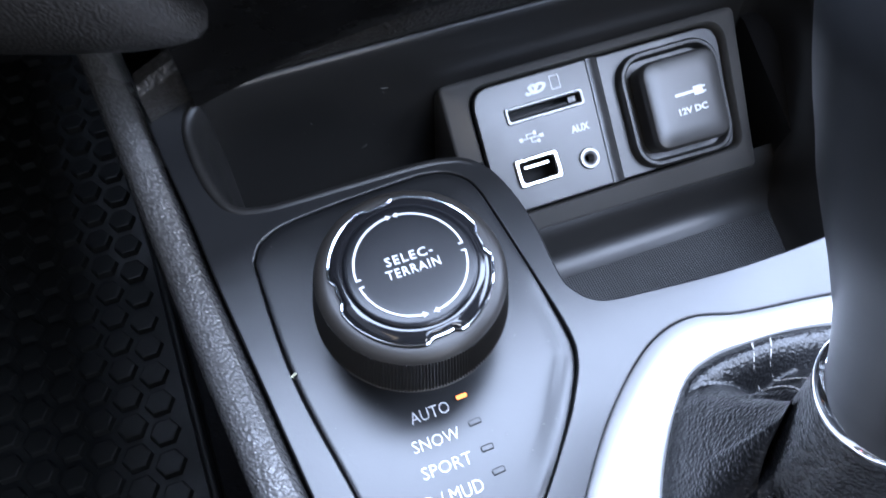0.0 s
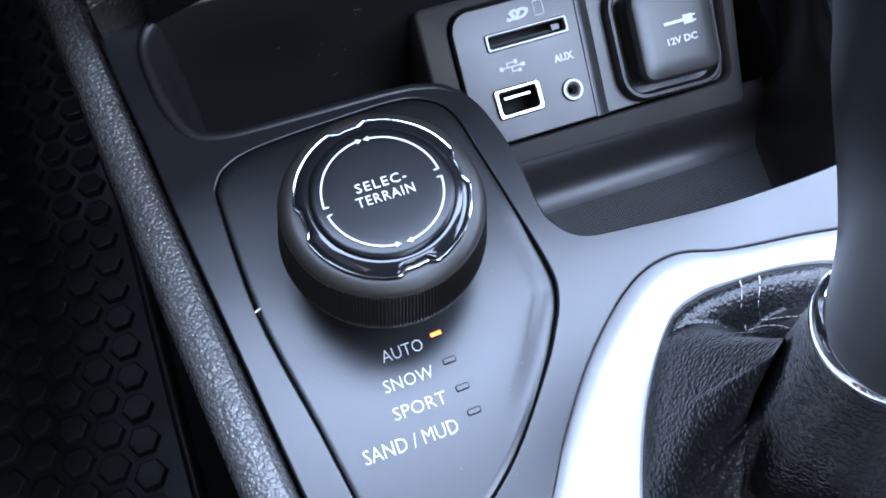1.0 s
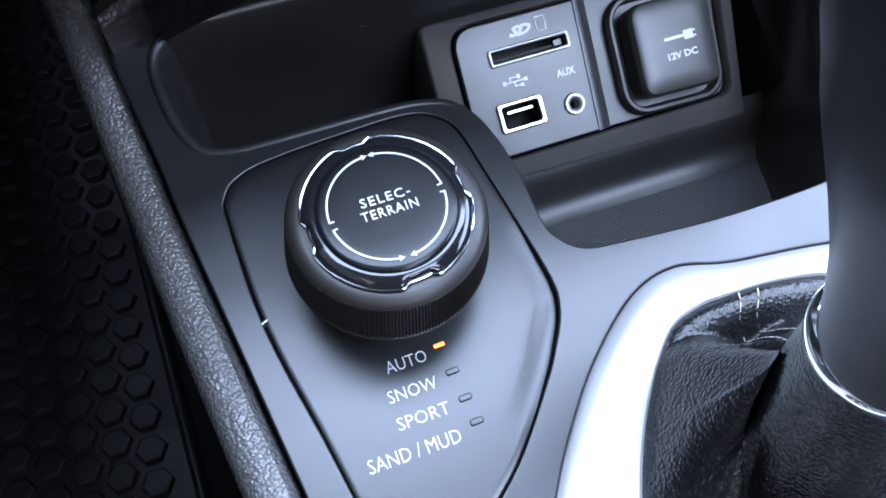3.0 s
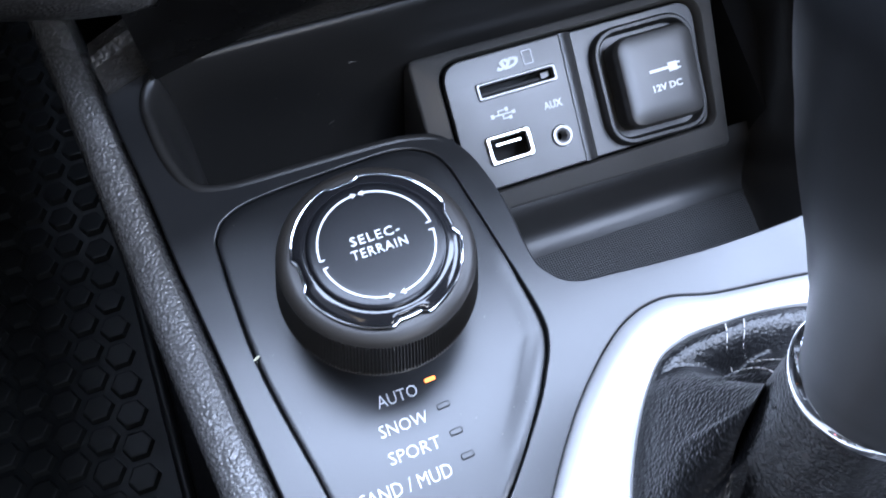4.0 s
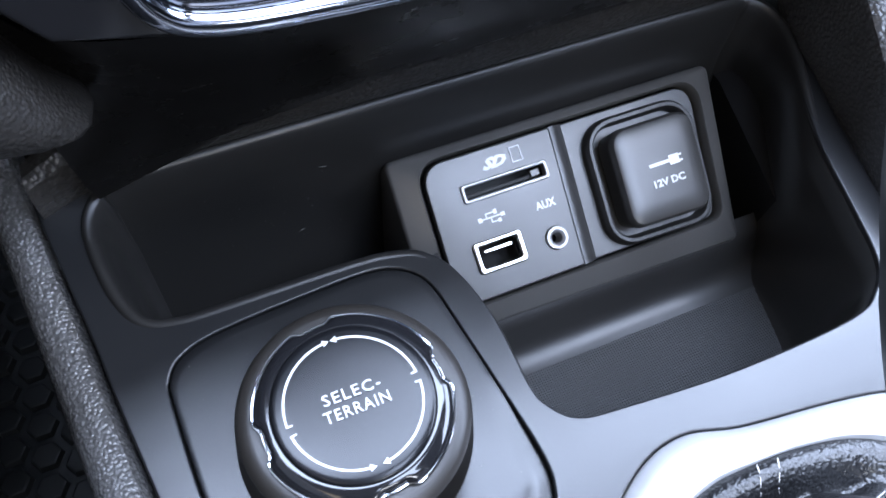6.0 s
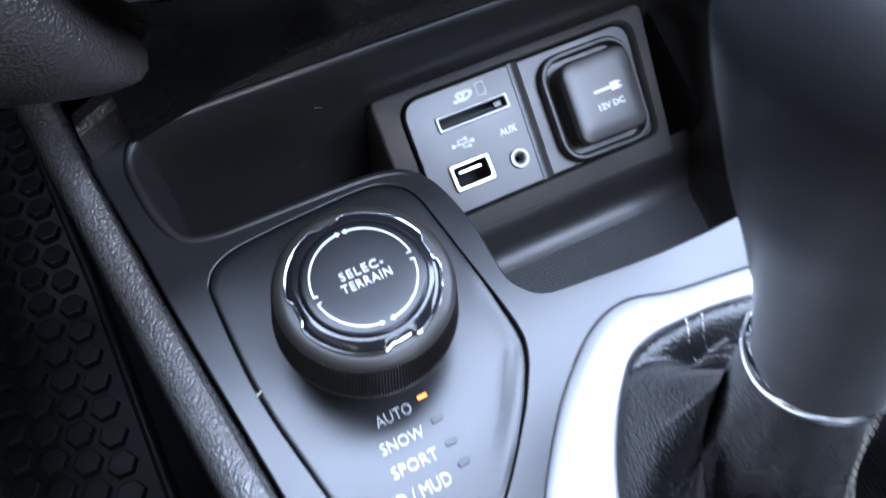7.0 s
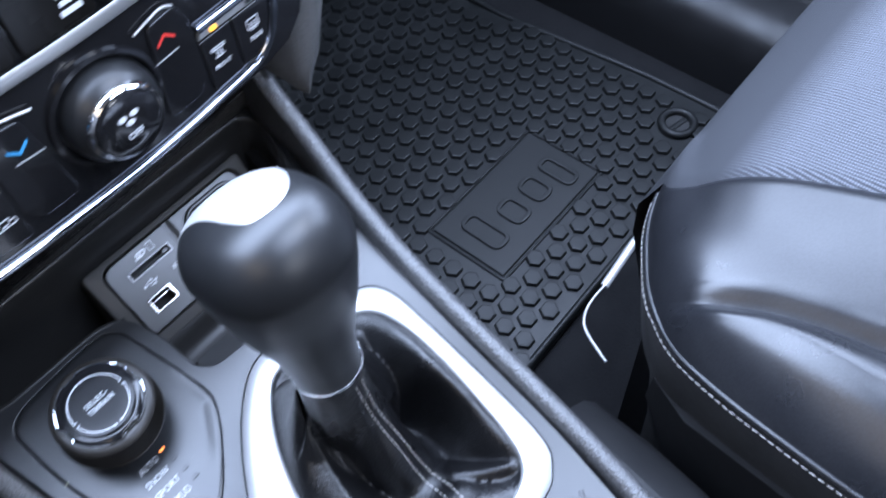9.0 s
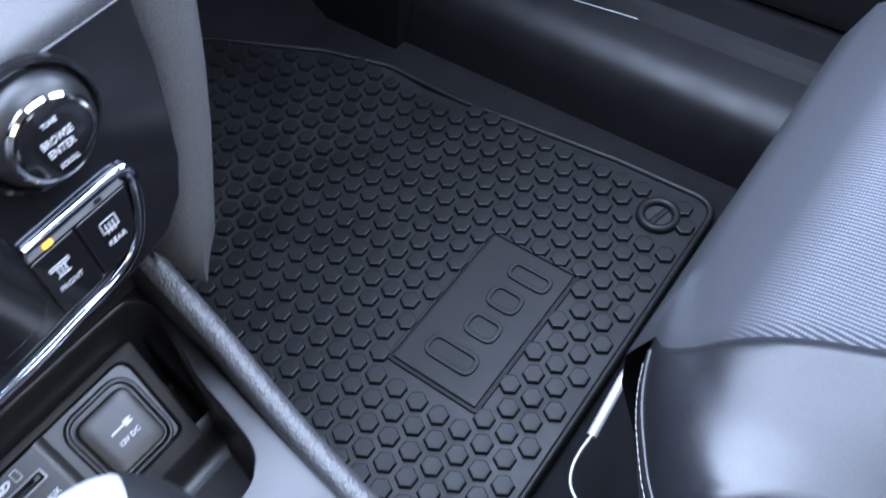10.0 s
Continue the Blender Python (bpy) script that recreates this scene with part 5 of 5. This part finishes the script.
# button row above the fan knob
b = plate("push_button", [rounded([(0.0905, 0.5138), (0.1210, 0.5148), (0.1195, 0.5428), (0.0905, 0.5428)], 0.005)], 0.005, UNDER, stack, FC @ Matrix.Translation((0, 0, 0.0025)), bevel=0.0014, label="dark grey back button")
text_mesh("lettering", "BACK", 0.0034, 0.0120, WHITE, b, on_face(0.1080, 0.5258, 0.0026))
b = plate("push_button", [rounded([(0.0560, 0.5138), (0.0895, 0.5138), (0.0895, 0.5428), (0.0560, 0.5428)], 0.004)], 0.005, UNDER, stack, FC @ Matrix.Translation((0, 0, 0.0025)), bevel=0.0014, label="dark grey engine stop-start button")
bars("unread_print", [(0.0755, 0.5198, 0.0845, 0.5220), (0.0765, 0.5238, 0.0840, 0.5256), (0.0765, 0.5273, 0.0840, 0.5291)], WHITE, b, on_face(0, 0, 0.0026))
b = plate("push_button", [rounded([(0.0260, 0.5148), (0.0550, 0.5138), (0.0550, 0.5428), (0.0270, 0.5428)], 0.005)], 0.005, UNDER, stack, FC @ Matrix.Translation((0, 0, 0.0025)), bevel=0.0014, label="dark grey button")
tube("silver_line", [(x, 0.0352, z) for x, z in catmull([(0.0230, 0.5428), (0.0240, 0.5148), (0.0300, 0.5113), (0.0730, 0.5098), (0.1160, 0.5113), (0.1230, 0.5148), (0.1240, 0.5428)], 6, False)], 0.0010, PEWTER, stack, label="satin grey band round the buttons", flat=(0.0011, 0.0032))


# ---------------------------------------------------------------- passenger seat
seat = thing("car_seat", "grey leather and ribbed cloth passenger seat cushion with pale stitching", "car seat", at=(0.42, -0.35, 0.02))
EDGE = [(-0.104, 0.3200, 0.286), (-0.1085, 0.3020, 0.287), (-0.116, 0.2820, 0.289), (-0.127, 0.2620, 0.292), (-0.146, 0.2350, 0.297), (-0.1715, 0.2140, 0.302), (-0.200, 0.2040, 0.307), (-0.240, 0.1965, 0.313), (-0.300, 0.1900, 0.319), (-0.420, 0.1860, 0.326), (-0.640, 0.1860, 0.330)]
ED = [tuple(p) for p in catmull(EDGE, 6, False)]


def lerp_tab(tab, v, k=1):
    """Linear look-up in rows sorted by falling first value."""
    if v >= tab[0][0]:
        return tab[0][k]
    for a, b in zip(tab, tab[1:]):
        if v >= b[0]:
            f = (v - a[0]) / (b[0] - a[0])
            return a[k] + f * (b[k] - a[k])
    return tab[-1][k]


SEAM = [tuple(p) for p in catmull([(-0.104, 0.3210), (-0.112, 0.3090), (-0.124, 0.3110), (-0.150, 0.3250), (-0.185, 0.3380), (-0.235, 0.3500), (-0.320, 0.3600), (-0.640, 0.3660)], 6, False)]
CREASE = [tuple(p) for p in catmull([(-0.104, 0.3205), (-0.125, 0.2760), (-0.150, 0.2390), (-0.160, 0.2320), (-0.185, 0.2400), (-0.2135, 0.2500), (-0.260, 0.2570), (-0.340, 0.2620), (-0.640, 0.2660)], 6, False)]
XR = 0.640


def seat_top(x, y):
    """Height of the cushion's upper side."""
    xl, zl = lerp_tab(ED, y), lerp_tab(ED, y, 2)
    xc, xs = lerp_tab(CREASE, y), lerp_tab(SEAM, y)
    d = max(0.0, x - xl)
    body = zl + 0.030 * (1 - math.exp(-d / 0.016))
    deep = max(0.0, min(1.0, (-y - 0.148) / 0.035))
    body -= 0.0085 * deep * math.exp(-((x - xc) / 0.0065) ** 2)
    body += 0.006 * deep * math.exp(-((x - (xl + xc) / 2 - 0.004) / 0.016) ** 2)
    body -= 0.0035 * math.exp(-((x - xs) / 0.0035) ** 2)
    body += 0.006 * max(0.0, min(1.0, (x - xs) / 0.08)) - 0.012 * max(0.0, min(1.0, (x - 0.47) / 0.17)) ** 2
    front = max(0.0, (y + 0.175) / 0.075)
    body -= 0.026 * min(1.0, front) ** 2.2 * max(0.0, min(1.0, (x - xl) / 0.05))
    body += 0.0014 * noise.noise(Vector((x * 22, y * 14, 3.0)))
    return body


def seat_sheet(name, left, right, mat, label, cols, front=False, start=-0.1045):
    ys = [start - 0.0035 * i for i in range(30)] + [start - 0.1015 - 0.0125 * i for i in range(1, 36)]
    rows = []
    if front:
        for z in (0.10, 0.15, 0.19, 0.22, 0.240, 0.252):
            rows.append([(left(ys[0]) + (right(ys[0]) - left(ys[0])) * i / cols, ys[0] + 0.010 * math.sin((z - 0.05) / 0.2 * 1.3) - 0.030 * max(0, 0.22 - z) / 0.12 + 0.004, z) for i in range(cols + 1)])
    for y in ys:
        a, b = left(y), right(y)
        rows.append([(a + (b - a) * i / cols, y, seat_top(a + (b - a) * i / cols, y)) for i in range(cols + 1)])
    return part(name, loft_bm(rows, closed=False), mat, seat, label, angle=75)


seat_sheet("bolster", lambda y: lerp_tab(ED, y), lambda y: lerp_tab(CREASE, y), LEATHER, "smooth dark grey leather side bolster", 26)
seat_sheet("leather_panel", lambda y: lerp_tab(CREASE, y), lambda y: lerp_tab(SEAM, y), LEATHER, "smooth dark grey leather panel with a soft crease", 26)
seat_sheet("cloth_insert", lambda y: lerp_tab(SEAM, y), lambda y: XR, CLOTH, "grey ribbed cloth centre", 60, True)
# piping along the seam and the edge, two rows of thread
tube("piping", [(x + 0.0006, y, z + 0.0006) for y, x, z in ED[4:]], 0.0016, LEATHER, seat)
stitches("stitching", [(x - 0.0022, y + 0.0012 * (1 if y > -0.15 else 0), z - 0.0028) for y, x, z in ED[5:]], THREAD, seat, 0.0034, 0.0012, 0.00022)
rings = []
for dz, dx in ((0.0, 0.0), (-0.008, -0.0010), (-0.030, 0.0020), (-0.075, 0.010), (-0.130, 0.026), (-0.260, 0.040)):
    rings.append([(x + dx, y - 0.25 * dx * (1 if y > -0.16 else 0), max(0.03, z + dz)) for y, x, z in ED])
part("side_cover", loft_bm(rings, closed=False), SIDECLOTH, seat, "dark woven cloth side of the cushion")
part("seat_base", block_bm(0.262, -0.62, 0.022, 0.60, -0.135, 0.20, 0.012), DARK, seat)
bm = loft_bm([[(x, y, z0), (x - 0.006, y, (z0 + z1) / 2), (x, y, z1), (x + 0.02, y, z1), (x + 0.02, y, z0)] for x, y, z0, z1 in ((0.226, -0.165, 0.205, 0.235), (0.206, -0.195, 0.170, 0.250), (0.196, -0.26, 0.130, 0.262), (0.190, -0.45, 0.11, 0.27), (0.19, -0.62, 0.11, 0.27))], True, True)
part("side_shield", bm, DARK, seat, "dark plastic side shield")
part("seat_far_side", block_bm(XR - 0.004, -0.62, 0.06, XR + 0.03, -0.112, 0.315, 0.015, 3), LEATHER, seat)
# backrest, behind the view
bm = loft_bm([[(0.20 + 0.02 * f, y, z), (0.66 - 0.02 * f, y, z), (0.66 - 0.02 * f, y - 0.12, z), (0.20 + 0.02 * f, y - 0.12, z)] for y, z, f in ((-0.60, 0.25, 0), (-0.66, 0.5, 0.3), (-0.76, 0.85, 1.5), (-0.78, 0.92, 3))], True, True)
part("backrest", bm, LEATHER, seat)

bar = thing("seat_slide_bar", "pale metal seat slide bar with a bent end under the cushion", "lever", at=(0.30, -0.09, 0.16))
tube("grip", [(0.405, -0.083, 0.176), (0.352, -0.0815, 0.160), (0.3075, -0.0845, 0.156)], 0.0026, SATIN, bar, flat=(0.0034, 0.0022))
tube("rod", catmull([(0.3080, -0.0845, 0.156), (0.2960, -0.0838, 0.155), (0.2840, -0.0848, 0.154), (0.2740, -0.0890, 0.153), (0.2680, -0.0960, 0.152), (0.2615, -0.1100, 0.151), (0.2578, -0.1200, 0.150)], 5, False), 0.0010, SATIN, bar)


# ---------------------------------------------------------------- rubber mats
def mat_z(y):
    """Mats climb a little towards the toe board."""
    return 0.045 + 0.16 * max(0.0, y - 0.28)


def rubber_mat(name, label, outline, keep_out, near, plaque=None, ring=None):
    ob = thing(name, label, "floor mat", "rubber floor mats", at=(outline[0][0], outline[0][1], 0.036))
    loop = outline
    plate("base", [loop], 0.008, RUBBER, ob, bend=lambda c: Vector((c.x, c.y, c.z + mat_z(c.y))), cuts=[0.28 + 0.03 * i for i in range(14)], bevel=0.002)
    tube("raised_edge", [(x, y, mat_z(y) + 0.0005) for x, y in grow(loop, -0.004)], 0.0034, RUBBER, ob, True)
    p = 0.0216
    r0, r1, h = 0.0099, 0.0088, 0.0042
    me = bpy.data.meshes.new("stud")
    co = [(r0 * math.cos(radians(60 * i)), r0 * math.sin(radians(60 * i)), -0.0005) for i in range(6)]
    co += [(r1 * math.cos(radians(60 * i)), r1 * math.sin(radians(60 * i)), h) for i in range(6)]
    co += [(r1 * 0.86 * math.cos(radians(60 * i)), r1 * 0.86 * math.sin(radians(60 * i)), h + 0.0003) for i in range(6)]
    fa = [(i, (i + 1) % 6, 6 + (i + 1) % 6, 6 + i) for i in range(6)] + [(6 + i, 6 + (i + 1) % 6, 12 + (i + 1) % 6, 12 + i) for i in range(6)] + [tuple(range(12, 18))]
    me.from_pydata(co, [], fa)
    me.materials.append(RUBBER)
    xs, ys = [q[0] for q in loop], [q[1] for q in loop]
    inner = grow(loop, -0.0105)

    def inside(x, y, lp):
        c = False
        for i in range(len(lp)):
            (x0, y0), (x1, y1) = lp[i - 1], lp[i]
            if (y0 > y) != (y1 > y) and x < (x1 - x0) * (y - y0) / (y1 - y0) + x0:
                c = not c
        return c

    rest_v, rest_f, count = [], [], 0
    col = 0
    x = math.floor(min(xs) / (p * 0.8660)) * p * 0.8660
    while x < max(xs):
        y = math.floor(min(ys) / p) * p + (p / 2 if round(x / (p * 0.8660)) % 2 else 0)
        while y < max(ys):
            if inside(x, y, inner) and not keep_out(x, y):
                if near(x, y) and count < 300:
                    stud = new("stud", me)
                    stud.parent = ob
                    stud.matrix_parent_inverse = Matrix.Translation(ob.location).inverted()
                    stud.location = (x, y, mat_z(y))
                    count += 1
                else:
                    k = len(rest_v)
                    rest_v += [(x + a, y + b, mat_z(y) + c) for a, b, c in co]
                    rest_f += [tuple(k + i for i in f) for f in fa]
            y += p
        x += p * 0.8660
    if rest_v:
        m2 = bpy.data.meshes.new("far_studs")
        m2.from_pydata(rest_v, [], rest_f)
        tagged(link_mesh("far_studs", m2, RUBBER, ob), kind="stuff")
    return ob


PX0, PX1, PY0, PY1 = 0.3215, 0.4765, 0.0225, 0.1085
out = [tuple(q) for q in rounded([(0.195, -0.0545), (0.626, -0.0500), (0.624, 0.060), (0.608, 0.240), (0.604, 0.330), (0.575, 0.400), (0.500, 0.520), (0.205, 0.530)], [0.01, 0.030, 0.05, 0.05, 0.05, 0.05, 0.03, 0.02], 8)]
RINGX, RINGY = 0.5790, -0.0060


def keep(x, y):
    return (PX0 - 0.009 < x < PX1 + 0.009 and PY0 - 0.009 < y < PY1 + 0.009) or math.hypot(x - RINGX, y - RINGY) < 0.025


pm = rubber_mat("passenger_mat", "black rubber mat with raised hexagon studs in the passenger footwell", out, keep, lambda x, y: y < 0.20)
MT = pose(0, 0, 0.045)
plaque = plate("emblem_plaque", [box2(PX0, PY0, PX1, PY1, 0.002)], 0.004, RUBBER, pm, MT @ Matrix.Translation((0, 0, 0.0026)), bevel=0.0012, label="smooth plaque with raised emblem shapes")
tube("plaque_border", [(x, y, 0.0455) for x, y in box2(PX0 - 0.003, PY0 - 0.003, PX1 + 0.003, PY1 + 0.003, 0.003)], 0.0016, RUBBER, pm, True)
# emblem as plain raised shapes
w, hgt = PX1 - PX0, PY1 - PY0
for k, (fx, fw, y0, y1) in enumerate(((0.11, 0.15, 0.22, 0.80), (0.34, 0.16, 0.24, 0.62), (0.56, 0.16, 0.24, 0.62), (0.78, 0.13, 0.12, 0.62))):
    a = box2(PX0 + fx * w, PY0 + y0 * hgt, PX0 + (fx + fw) * w, PY0 + y1 * hgt, 0.011, 8)
    plate("emblem_shape", [a, grow(a, -0.0042)], 0.0030, RUBBER, plaque, MT @ Matrix.Translation((0, 0, 0.0050)), bevel=0.0007)
tube("eyelet", [(RINGX + 0.0165 * math.cos(a), RINGY + 0.0165 * math.sin(a), 0.0480) for a in (2 * math.pi * i / 40 for i in range(40))], 0.0042, RUBBER, pm, True, "raised rubber eyelet")
bm = lathe_bm([(0.0135, 0.0), (0.0125, 0.0015), (0.0, 0.0008)], 40, False)
bm.transform(Matrix.Translation((RINGX, RINGY, 0.0445)))
part("eyelet_floor", bm, GAP, pm)
tube("eyelet_tab", [(RINGX - 0.011, RINGY + 0.002, 0.0462), (RINGX + 0.011, RINGY - 0.003, 0.0462)], 0.0016, RUBBER, pm, flat=(0.003, 0.0012))

out2 = [tuple(q) for q in rounded([(-0.410, -0.12), (-0.100, -0.12), (-0.110, 0.30), (-0.120, 0.52), (-0.410, 0.52)], 0.03, 8)]
rubber_mat("driver_mat", "black rubber mat with raised hexagon studs in the driver's footwell", out2, lambda x, y: False, lambda x, y: x > -0.30 and y < 0.35)
